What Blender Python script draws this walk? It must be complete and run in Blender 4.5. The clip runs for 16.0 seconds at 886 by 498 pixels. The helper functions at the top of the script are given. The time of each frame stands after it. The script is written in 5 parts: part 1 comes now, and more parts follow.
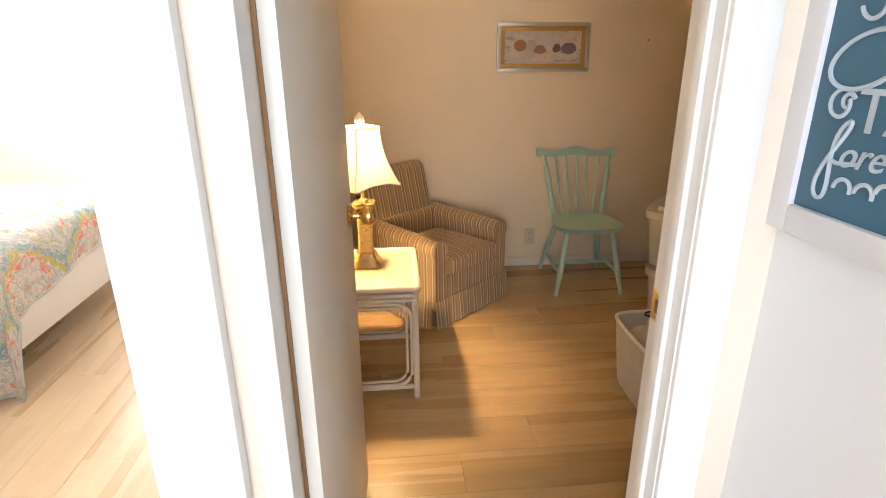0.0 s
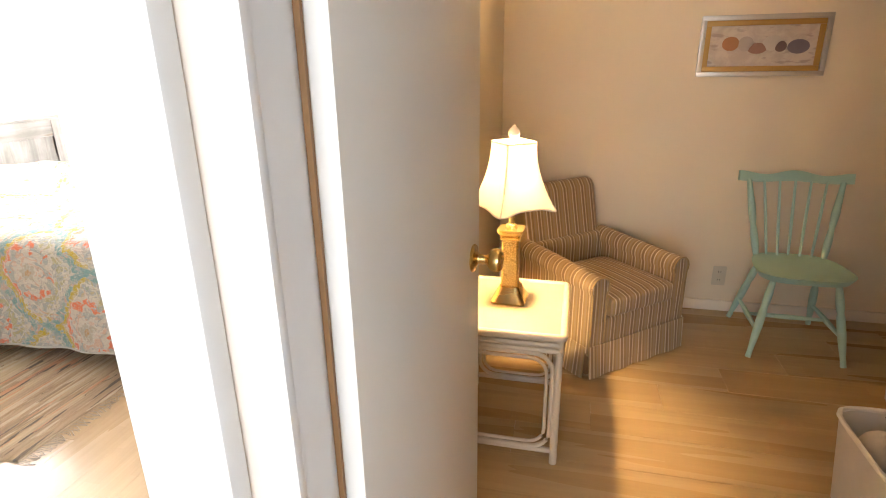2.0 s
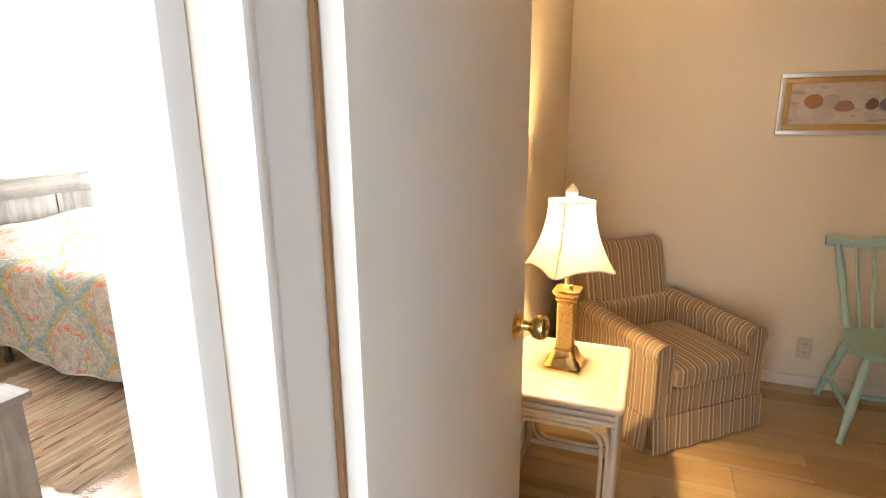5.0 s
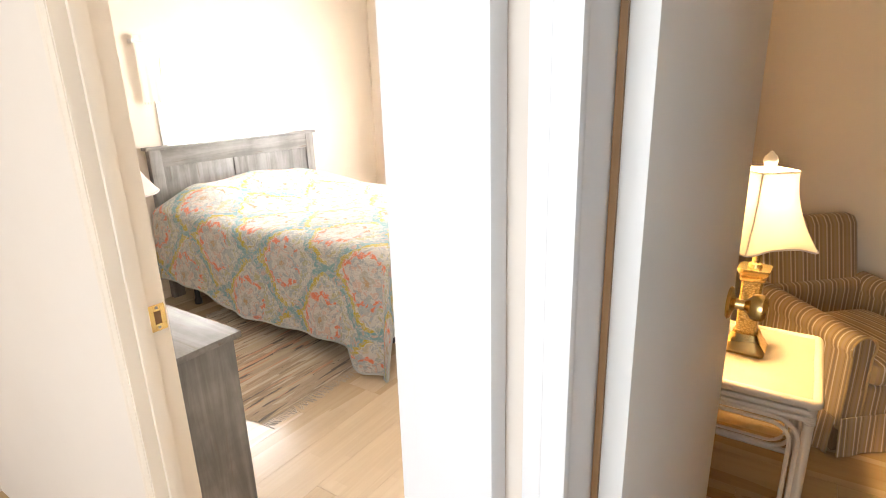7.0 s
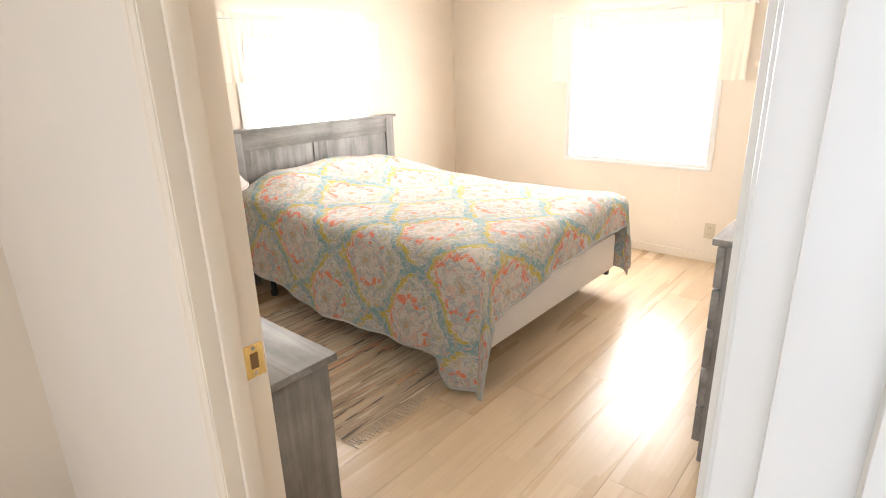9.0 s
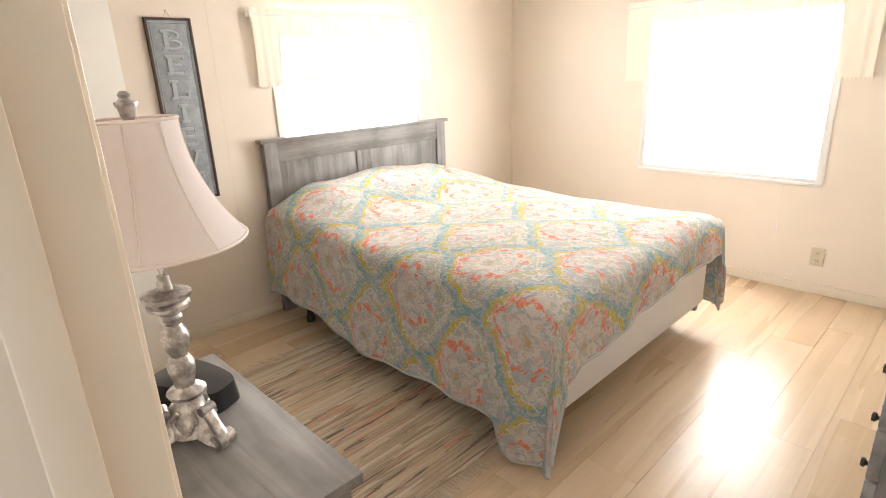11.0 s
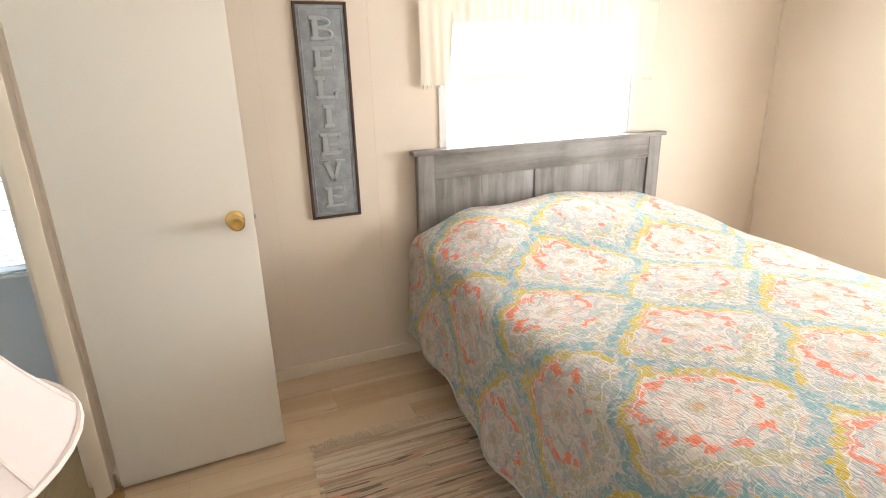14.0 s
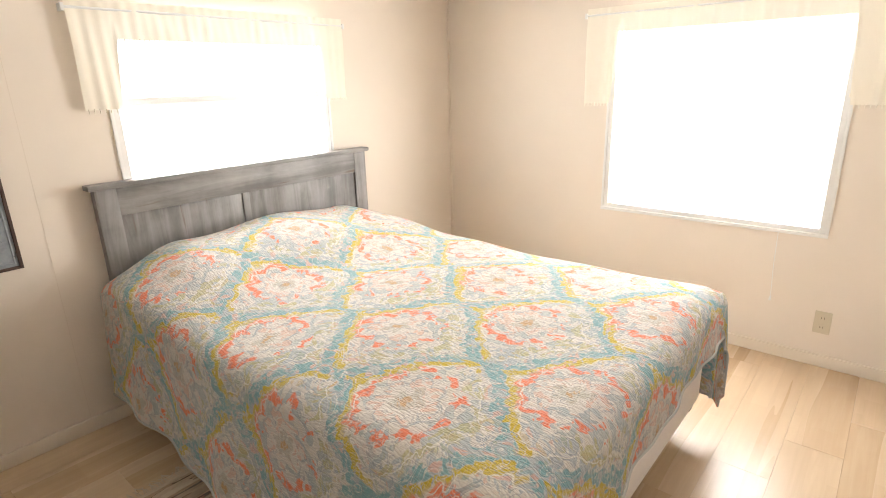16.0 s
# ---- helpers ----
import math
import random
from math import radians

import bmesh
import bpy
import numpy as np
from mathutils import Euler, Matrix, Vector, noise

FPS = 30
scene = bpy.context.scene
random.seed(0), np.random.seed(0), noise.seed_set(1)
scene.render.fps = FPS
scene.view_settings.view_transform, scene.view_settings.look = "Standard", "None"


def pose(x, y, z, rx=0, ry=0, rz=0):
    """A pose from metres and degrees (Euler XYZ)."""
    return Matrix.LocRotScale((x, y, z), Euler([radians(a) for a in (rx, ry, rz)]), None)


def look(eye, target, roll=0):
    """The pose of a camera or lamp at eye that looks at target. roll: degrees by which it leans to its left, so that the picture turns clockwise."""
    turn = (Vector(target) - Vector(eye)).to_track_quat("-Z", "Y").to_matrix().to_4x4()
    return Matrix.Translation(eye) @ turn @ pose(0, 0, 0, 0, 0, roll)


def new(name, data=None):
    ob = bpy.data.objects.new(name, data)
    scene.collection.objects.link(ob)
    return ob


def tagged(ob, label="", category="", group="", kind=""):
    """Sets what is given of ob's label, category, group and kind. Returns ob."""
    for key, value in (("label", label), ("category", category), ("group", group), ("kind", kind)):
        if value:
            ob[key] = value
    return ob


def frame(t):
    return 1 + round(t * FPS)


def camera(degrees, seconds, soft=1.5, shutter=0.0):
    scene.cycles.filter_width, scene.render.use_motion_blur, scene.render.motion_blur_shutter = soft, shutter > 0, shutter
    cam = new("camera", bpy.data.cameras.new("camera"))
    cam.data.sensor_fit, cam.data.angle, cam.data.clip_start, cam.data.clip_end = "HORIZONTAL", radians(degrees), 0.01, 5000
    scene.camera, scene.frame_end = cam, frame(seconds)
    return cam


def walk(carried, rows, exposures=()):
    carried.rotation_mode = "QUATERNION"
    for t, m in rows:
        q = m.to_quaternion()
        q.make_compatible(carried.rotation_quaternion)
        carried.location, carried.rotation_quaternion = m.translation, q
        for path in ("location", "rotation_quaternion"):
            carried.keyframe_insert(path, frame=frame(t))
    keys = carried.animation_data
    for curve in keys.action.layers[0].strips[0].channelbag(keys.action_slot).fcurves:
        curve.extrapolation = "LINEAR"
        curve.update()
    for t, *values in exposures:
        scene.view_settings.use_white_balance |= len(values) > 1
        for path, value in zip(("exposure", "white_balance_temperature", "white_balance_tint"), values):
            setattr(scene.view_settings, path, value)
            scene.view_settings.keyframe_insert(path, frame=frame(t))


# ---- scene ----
# camera and walk: seconds, eye, target, roll
cam = camera(78.5, 16.0, soft=1.0)
PATH = [
    (0, (-0.01, -0.235, 1.402), (0.161, 1.643, 0.736), -0.3),
    (0.5, (0.015, -0.2, 1.406), (-0.081, 1.681, 0.733), -0.8),
    (1, (0.027, -0.097, 1.423), (-0.026, 1.783, 0.743), -0.8),
    (1.5, (0.022, 0.004, 1.42), (-0.149, 1.88, 0.75), -1.6),
    (2, (0.067, 0.118, 1.402), (-0.382, 1.955, 0.752), -0.9),
    (2.5, (0.131, 0.187, 1.411), (-0.433, 1.996, 0.772), -1.6),
    (3, (0.152, 0.233, 1.428), (-0.396, 2.071, 0.86), -1.8),
    (3.2, (0.169, 0.235, 1.434), (-0.365, 2.099, 0.941), -1.6),
    (5.3, (0.1, 0.169, 1.42), (-0.682, 1.946, 0.941), -0.4),
    (5.5, (0.096, 0.169, 1.425), (-0.77, 1.903, 0.933), -0.9),
    (6, (0.066, 0.152, 1.424), (-0.973, 1.783, 0.914), -1.3),
    (6.5, (0.02, 0.135, 1.418), (-1.095, 1.708, 0.888), -1.9),
    (7, (-0.047, 0.107, 1.414), (-1.123, 1.691, 0.835), -1.7),
    (7.5, (-0.141, 0.067, 1.419), (-1.152, 1.682, 0.811), -1.6),
    (8, (-0.214, 0.057, 1.418), (-1.179, 1.696, 0.799), -1.9),
    (8.5, (-0.31, 0.159, 1.409), (-1.407, 1.713, 0.79), -1.3),
    (9, (-0.398, 0.253, 1.4), (-1.637, 1.693, 0.775), -1.6),
    (9.2, (-0.44, 0.288, 1.406), (-1.665, 1.736, 0.773), -1.6),
    (11.3, (-0.805, 0.611, 1.411), (-2.181, 1.922, 0.787), -2.3),
    (11.5, (-0.856, 0.632, 1.421), (-2.211, 1.963, 0.796), -2.4),
    (12, (-0.955, 0.715, 1.422), (-2.332, 2.018, 0.783), -1.1),
    (12.5, (-1.057, 0.852, 1.416), (-2.676, 1.844, 0.79), -1.1),
    (13, (-1.155, 0.987, 1.405), (-2.894, 1.754, 0.78), -0.5),
    (13.5, (-1.272, 1.078, 1.412), (-3.008, 1.845, 0.78), -1.5),
    (14, (-1.305, 1.19, 1.431), (-3.065, 1.9, 0.802), -1.5),
    (14.5, (-1.283, 1.272, 1.437), (-3.007, 2.075, 0.819), 0.1),
    (15, (-1.264, 1.299, 1.437), (-2.838, 2.374, 0.833), -0.7),
    (15.5, (-1.244, 1.293, 1.445), (-2.649, 2.585, 0.847), -1.1),
    (16, (-1.235, 1.295, 1.44), (-2.47, 2.752, 0.846), -1.5),
]
EXPOSURES = [(0.0, 0.82), (3.0, 0.97), (5.5, 0.84), (7.0, 0.5), (8.0, 0.24), (9.2, 0.06), (11.3, -0.10), (12.5, -0.28), (14.0, -0.14), (16.0, -0.3)]
walk(cam, [(t, look(eye, aim, roll)) for t, eye, aim, roll in PATH], EXPOSURES)

# ---- world and lights ----
world = bpy.data.worlds.new("world")
scene.world = world
world.use_nodes = True
wn = world.node_tree.nodes
sky = wn.new("ShaderNodeTexSky")
sky.sky_type, sky.sun_disc = "NISHITA", False
sky.sun_elevation, sky.sun_rotation = radians(50), radians(150)
world.node_tree.links.new(sky.outputs[0], wn["Background"].inputs[0])
wn["Background"].inputs[1].default_value = 0.15


def lamp(name, kind, m, watts, colour, **more):
    data = bpy.data.lights.new(name, kind)
    data.energy, data.color = watts, colour
    for key, value in more.items():
        if key == "size":
            data.shape, data.size, data.size_y = "RECTANGLE", value[0], value[1]
        if key == "radius":
            data.shadow_soft_size = value
        if key == "angle":
            data.angle = radians(value)
    ob = new(name, data)
    ob.matrix_world = m
    return ob


# daylight in the window openings, the table lamp's bulb, the hall's own daylight
lamp("daylight_west", "AREA", pose(-3.93, 2.75, 1.38, 0, -90, 0), 70, (1.0, 0.985, 0.985), size=(0.9, 1.2))
lamp("daylight_north", "AREA", pose(-2.01, 4.56, 1.26, -90, 0, 0), 105, (1.0, 0.985, 0.985), size=(1.2, 1.15))
lamp("daylight_bath", "AREA", pose(-3.9, -0.05, 1.2, 0, -90, 0), 40, (0.70, 0.85, 1.0), size=(0.9, 0.9))
lamp("daylight_hall", "AREA", pose(-0.4, -2.35, 1.45, 90, 0, 0), 50, (0.81, 0.885, 1.0), size=(1.7, 1.7))
lamp("bulb", "POINT", pose(-0.143, 2.060, 1.072), 49, (1.0, 0.69, 0.34), radius=0.035)
sun = lamp("sun", "SUN", pose(0, 0, 8, 40, 0, 60), 2.0, (1.0, 0.95, 0.88), angle=0.5)

# ---- materials ----


class Nodes:
    """A node material, built up from small calls."""

    def __init__(self, name):
        self.mat = bpy.data.materials.new(name)
        self.mat.use_nodes = True
        self.t = self.mat.node_tree
        self.b = self.t.nodes["Principled BSDF"]
        self.co = self.t.nodes.new("ShaderNodeTexCoord")

    def put(self, socket, value):
        if hasattr(value, "is_output"):
            self.t.links.new(value, socket)
        elif isinstance(value, (tuple, list)) and len(value) == 3 and socket.type == "RGBA":
            socket.default_value = (*value, 1)
        else:
            socket.default_value = value

    def m(self, op, a, b=0.0, c=0.0):
        n = self.t.nodes.new("ShaderNodeMath")
        n.operation = op
        for s, v in zip(n.inputs, (a, b, c)):
            self.put(s, v)
        return n.outputs[0]

    def mix(self, f, a, b, how="MIX"):
        n = self.t.nodes.new("ShaderNodeMix")
        n.data_type, n.blend_type = "RGBA", how
        self.put(n.inputs[0], f)
        self.put(n.inputs[6], a)
        self.put(n.inputs[7], b)
        return n.outputs[2]

    def ramp(self, f, lo, hi):
        n = self.t.nodes.new("ShaderNodeMapRange")
        n.interpolation_type = "SMOOTHSTEP"
        self.put(n.inputs[0], f)
        n.inputs[1].default_value, n.inputs[2].default_value = lo, hi
        return n.outputs[0]

    def scale(self, v, s, at=(0, 0, 0)):
        n = self.t.nodes.new("ShaderNodeMapping")
        self.put(n.inputs[0], v)
        n.inputs[1].default_value, n.inputs[3].default_value = at, s
        return n.outputs[0]

    def noise(self, v, s, detail=3.0, rough=0.5, warp=0.0, colour=False):
        n = self.t.nodes.new("ShaderNodeTexNoise")
        self.put(n.inputs["Vector"], v)
        n.inputs["Scale"].default_value, n.inputs["Detail"].default_value = s, detail
        n.inputs["Roughness"].default_value, n.inputs["Distortion"].default_value = rough, warp
        return n.outputs[1 if colour else 0]

    def voronoi(self, v, s, feature="F1"):
        n = self.t.nodes.new("ShaderNodeTexVoronoi")
        n.feature = feature
        self.put(n.inputs["Vector"], v)
        n.inputs["Scale"].default_value = s
        return n.outputs[0]

    def split(self, v):
        n = self.t.nodes.new("ShaderNodeSeparateXYZ")
        self.put(n.inputs[0], v)
        return n.outputs

    def rnd(self, island=False):
        if island:
            return self.t.nodes.new("ShaderNodeNewGeometry").outputs["Random Per Island"]
        return self.t.nodes.new("ShaderNodeObjectInfo").outputs["Random"]

    def bump(self, h, strength, dist=0.002):
        n = self.t.nodes.new("ShaderNodeBump")
        n.inputs["Strength"].default_value, n.inputs["Distance"].default_value = strength, dist
        self.put(n.inputs["Height"], h)
        self.t.links.new(n.outputs[0], self.b.inputs["Normal"])

    def out(self, colour, rough=0.6, metal=0.0, **more):
        self.put(self.b.inputs["Base Color"], colour)
        self.put(self.b.inputs["Roughness"], rough)
        self.b.inputs["Metallic"].default_value = metal
        for key, value in more.items():
            self.put(self.b.inputs[key.replace("_", " ")], value)
        return self.mat


def paint(name, rgb, rough=0.55, mottled=0.05, relief=0.15, metal=0.0, fine=90.0, **more):
    """Paint or plain stuff: large soft blotches, a fine grain and a little relief."""
    n = Nodes(name)
    p = n.co.outputs["Object"]
    big, small = n.noise(p, 1.7, 4), n.noise(p, fine, 3)
    dark = tuple(c * (1 - 3 * mottled) for c in rgb)
    c = n.mix(n.ramp(big, 0.25, 0.75), dark, rgb)
    c = n.mix(n.m("MULTIPLY", small, mottled * 3), c, tuple(min(1, c * 1.08) for c in rgb))
    n.bump(small, relief, 0.001)
    return n.out(c, n.m("ADD", n.m("MULTIPLY", big, 0.16), rough - 0.08), metal, **more)


def grey_wood(name, axis):
    """Whitewashed grey wood with streaks along an axis."""
    n = Nodes(name)
    p = n.co.outputs["Object"]
    s = [17.0, 17.0, 17.0]
    s[axis] = 1.5
    streak = n.noise(n.scale(p, s), 1.0, 6, 0.62, 0.6)
    blotch = n.noise(p, 5.0, 4, 0.6)
    f = n.m("ADD", n.m("MULTIPLY", streak, 0.75), n.m("MULTIPLY", blotch, 0.45))
    c = n.mix(n.ramp(f, 0.35, 0.88), (0.13, 0.121, 0.114), (0.34, 0.325, 0.31))
    c = n.mix(n.ramp(n.noise(n.scale(p, s), 2.5, 3), 0.62, 0.78), c, (0.17, 0.13, 0.10))
    n.bump(streak, 0.25, 0.001)
    return n.out(c, 0.5)


def plank_wood(name, axis, dark, light):
    n = Nodes(name)
    p = n.co.outputs["Object"]
    r = n.rnd()
    shift = n.t.nodes.new("ShaderNodeCombineXYZ")
    n.put(shift.inputs[0], n.m("MULTIPLY", r, 37.0))
    n.put(shift.inputs[1], n.m("MULTIPLY", r, 19.0))
    add = n.t.nodes.new("ShaderNodeVectorMath")
    n.put(add.inputs[0], p)
    n.put(add.inputs[1], shift.outputs[0])
    q = add.outputs[0]
    s = [34.0, 34.0, 34.0]
    s[axis] = 1.8
    grain = n.noise(n.scale(q, s), 1.0, 5, 0.6, 0.8)
    cloud = n.noise(n.scale(q, [v * 0.12 for v in s]), 1.0, 3)
    # three strips a plank
    side = n.split(p)[1 - axis]
    strip = n.m("FLOOR", n.m("DIVIDE", side, 0.0667))
    cut = n.m("FLOOR", n.m("ADD", n.m("DIVIDE", n.split(p)[axis], 0.42), n.m("MULTIPLY", n.m("SINE", n.m("MULTIPLY", n.m("ADD", strip, r), 91.7)), 3.0)))
    tone = n.m("FRACT", n.m("MULTIPLY", n.m("SINE", n.m("ADD", n.m("MULTIPLY", strip, 12.9), n.m("ADD", n.m("MULTIPLY", cut, 78.2), n.m("MULTIPLY", r, 41.0)))), 437.5))
    f = n.m("ADD", n.m("MULTIPLY", grain, 0.45), n.m("ADD", n.m("MULTIPLY", cloud, 0.4), n.m("MULTIPLY", tone, 0.13)))
    c = n.mix(n.ramp(f, 0.25, 0.85), dark, light)
    n.bump(grain, 0.06, 0.0006)
    return n.out(c, n.m("ADD", 0.2, n.m("MULTIPLY", cloud, 0.16)), 0.0, Specular_IOR_Level=0.5)


def quilt_stuff(name):
    """Ogee medallions in teal, yellow, coral and cream scrollwork, with fine quilting."""
    n = Nodes(name)
    uv = n.co.outputs["UV"]
    w = n.split(n.noise(uv, 7.0, 3, 0.55, 0.0, True))
    raw = n.split(uv)
    x = n.m("ADD", raw[0], n.m("MULTIPLY", n.m("SUBTRACT", w[0], 0.5), 0.07))
    v = n.m("ADD", raw[1], n.m("MULTIPLY", n.m("SUBTRACT", w[1], 0.5), 0.07))
    a = n.m("MULTIPLY", n.m("ADD", x, 2.05), 2 * math.pi / 0.62)
    b = n.m("MULTIPLY", n.m("SUBTRACT", v, 2.14), 2 * math.pi / 0.57)
    # ogee lattice: the curve |b| = pi / 2 (1 + cos a) parts the medallions
    side = n.m("ARCCOSINE", n.m("COSINE", b))
    f = n.m("SUBTRACT", side, n.m("MULTIPLY", n.m("ADD", n.m("COSINE", a), 1.0), math.pi / 2))
    steep = n.m("SQRT", n.m("ADD", 1.0, n.m("POWER", n.m("MULTIPLY", n.m("SINE", a), math.pi / 2), 2.0)))
    # d: 0 on the lattice between medallions, 1 in their hearts
    d = n.m("DIVIDE", n.m("DIVIDE", n.m("ABSOLUTE", f), steep), math.pi)
    # up: +1 towards the crowned side, which points to the headboard
    up = n.m("MULTIPLY", n.m("SINE", a), n.m("SIGN", f))

    def scroll(scale, warp, off):
        """Thin curling lines: where a warped noise crosses its middle."""
        k = n.noise(n.scale(uv, (1, 1, 1), (off, off * 2.3, 0)), scale, 1.5, 0.5, warp)
        return n.m("ABSOLUTE", n.m("SUBTRACT", k, 0.5)), k

    e1, k1 = scroll(10.0, 2.4, 0.0)
    e2, k2 = scroll(15.0, 2.2, 3.1)
    e3, k3 = scroll(10.0, 3.0, 7.7)
    dd = n.m("ADD", d, n.m("MULTIPLY", n.m("SUBTRACT", k1, 0.5), 0.24))
    # ground: cream with grey, blush and sage fillings between scrolls
    c = n.mix(n.ramp(k2, 0.47, 0.53), (0.58, 0.555, 0.51), (0.40, 0.43, 0.45))
    c = n.mix(n.m("MULTIPLY", n.ramp(k3, 0.60, 0.63), 0.75), c, (0.60, 0.37, 0.30))
    c = n.mix(n.m("MULTIPLY", n.ramp(k3, 0.37, 0.34), 0.7), c, (0.33, 0.38, 0.30))
    c = n.mix(n.m("MULTIPLY", n.ramp(k1, 0.63, 0.66), 0.6), c, (0.55, 0.43, 0.24))
    c = n.mix(n.m("MULTIPLY", n.ramp(k2, 0.35, 0.31), 0.6), c, (0.25, 0.32, 0.40))
    # teal lattice between the medallions
    teal = n.m("MULTIPLY", n.ramp(dd, 0.068, 0.045), n.ramp(n.m("ADD", k2, n.m("MULTIPLY", k3, 0.6)), 0.90, 0.80))
    c = n.mix(n.m("MULTIPLY", teal, 0.9), c, (0.17, 0.35, 0.38))
    fill = n.m("MULTIPLY", n.ramp(dd, 0.13, 0.10), n.ramp(k1, 0.58, 0.61))
    c = n.mix(n.m("MULTIPLY", fill, 0.6), c, (0.24, 0.39, 0.41))
    # yellow band over the top and one flank
    band = n.m("MULTIPLY", n.m("MULTIPLY", n.ramp(dd, 0.055, 0.07), n.ramp(dd, 0.190, 0.160)), n.ramp(n.m("ADD", up, n.m("MULTIPLY", n.m("SUBTRACT", k3, 0.5), 2.0)), -0.30, 0.15))
    c = n.mix(n.m("MULTIPLY", band, n.ramp(e3, 0.004, 0.02)), c, (0.52, 0.40, 0.06))
    # each medallion's own centre: rim of coral scallops, a pale wreath, an open blossom
    odd = n.m("MULTIPLY", n.m("GREATER_THAN", f, 0.0), math.pi)
    la = n.m("MULTIPLY", n.m("WRAP", n.m("ADD", a, odd), math.pi, -math.pi), 0.62 / (2 * math.pi))
    la = n.m("ADD", la, 0.035)
    lb = n.m("MULTIPLY", n.m("WRAP", n.m("ADD", b, odd), math.pi, -math.pi), 0.57 / (2 * math.pi))
    r = n.m("SQRT", n.m("ADD", n.m("MULTIPLY", la, la), n.m("MULTIPLY", lb, lb)))
    r = n.m("ADD", r, n.m("MULTIPLY", n.m("SUBTRACT", k2, 0.5), 0.055))
    th = n.m("ARCTAN2", lb, n.m("MULTIPLY", la, -1.0))

    def lobes(count, base, deep, turn=0.0):
        """Radius of a scalloped ring."""
        s = n.m("ABSOLUTE", n.m("SINE", n.m("ADD", n.m("MULTIPLY", th, count / 2), turn)))
        return n.m("SUBTRACT", r, n.m("ADD", base, n.m("MULTIPLY", s, deep)))

    inside = n.ramp(dd, 0.10, 0.16)
    # wreath ground and its leaves
    wreath = n.m("MULTIPLY", n.ramp(lobes(9, 0.165, 0.020), 0.008, 0.0), inside)
    c = n.mix(n.m("MULTIPLY", wreath, 0.75), c, n.mix(n.ramp(k1, 0.44, 0.5), (0.40, 0.43, 0.43), (0.60, 0.56, 0.51)))
    # coral rim, ragged, thick towards the headboard and broken below
    out, inn = lobes(9, 0.132, 0.024), lobes(9, 0.100, 0.030, 0.5)
    rim = n.m("MULTIPLY", n.ramp(out, 0.006, -0.002), n.ramp(inn, -0.004, 0.006))
    torn = n.ramp(n.m("ADD", n.m("MULTIPLY", n.m("COSINE", th), 0.13), n.m("SUBTRACT", n.m("ADD", k3, n.m("MULTIPLY", n.m("SUBTRACT", k1, 0.5), 0.8)), 0.5)), -0.085, -0.05)
    c = n.mix(n.m("MULTIPLY", n.m("MULTIPLY", rim, torn), inside), c, (0.74, 0.22, 0.125))
    # petals with shadow lines, and the tan heart
    p1 = lobes(7, 0.070, 0.030, 0.3)
    c = n.mix(n.m("MULTIPLY", n.ramp(p1, 0.004, -0.004), 0.8), c, n.mix(n.ramp(k2, 0.45, 0.52), (0.62, 0.42, 0.34), (0.62, 0.58, 0.53)))
    c = n.mix(n.m("MULTIPLY", n.ramp(n.m("ABSOLUTE", p1), 0.006, 0.002), 0.6), c, (0.30, 0.34, 0.37))
    p2 = lobes(5, 0.032, 0.020, 0.9)
    c = n.mix(n.m("MULTIPLY", n.ramp(p2, 0.003, -0.003), 0.8), c, (0.44, 0.42, 0.36))
    c = n.mix(n.m("MULTIPLY", n.ramp(n.m("ABSOLUTE", p2), 0.005, 0.001), 0.6), c, (0.66, 0.63, 0.58))
    c = n.mix(n.m("MULTIPLY", n.ramp(r, 0.020, 0.014), 0.8), c, (0.50, 0.30, 0.13))
    # small leaves at the medallion's foot
    leafy = n.m("MULTIPLY", n.m("MULTIPLY", n.ramp(up, -0.2, -0.5), n.ramp(out, 0.002, 0.012)), n.ramp(k3, 0.50, 0.54))
    c = n.mix(n.m("MULTIPLY", n.m("MULTIPLY", leafy, inside), 0.75), c, (0.42, 0.40, 0.20))
    # pale outlines and grey shadow lines of the scrollwork
    c = n.mix(n.m("MULTIPLY", n.ramp(e1, 0.014, 0.005), 0.6), c, (0.68, 0.65, 0.60))
    c = n.mix(n.m("MULTIPLY", n.ramp(e2, 0.014, 0.005), 0.5), c, (0.66, 0.64, 0.60))
    c = n.mix(n.m("MULTIPLY", n.ramp(n.m("ABSOLUTE", n.m("SUBTRACT", k1, 0.46)), 0.012, 0.004), 0.6), c, (0.27, 0.29, 0.31))
    for off in (2.2,):
        e4, k4 = scroll(24.0, 1.6, off)
        c = n.mix(n.m("MULTIPLY", n.ramp(e4, 0.014, 0.005), 0.35), c, (0.66, 0.64, 0.60))
        c = n.mix(n.m("MULTIPLY", n.ramp(n.m("ABSOLUTE", n.m("SUBTRACT", k4, 0.44)), 0.012, 0.004), 0.45), c, (0.36, 0.36, 0.39))
    edge = n.m("MULTIPLY", n.ramp(n.m("ABSOLUTE", n.m("SUBTRACT", dd, 0.166)), 0.012, 0.005), 0.8)
    c = n.mix(edge, c, (0.68, 0.66, 0.60))
    c = n.mix(1.0, c, (0.86, 0.85, 0.83), "MULTIPLY")
    # quilting: short channels across the length
    ch = n.t.nodes.new("ShaderNodeTexWave")
    ch.wave_type, ch.bands_direction = "BANDS", "Y"
    n.put(ch.inputs["Vector"], n.scale(uv, (0.35, 1, 1)))
    ch.inputs["Scale"].default_value, ch.inputs["Distortion"].default_value = 20.0, 13.0
    ch.inputs["Detail"].default_value, ch.inputs["Detail Scale"].default_value = 2.0, 3.0
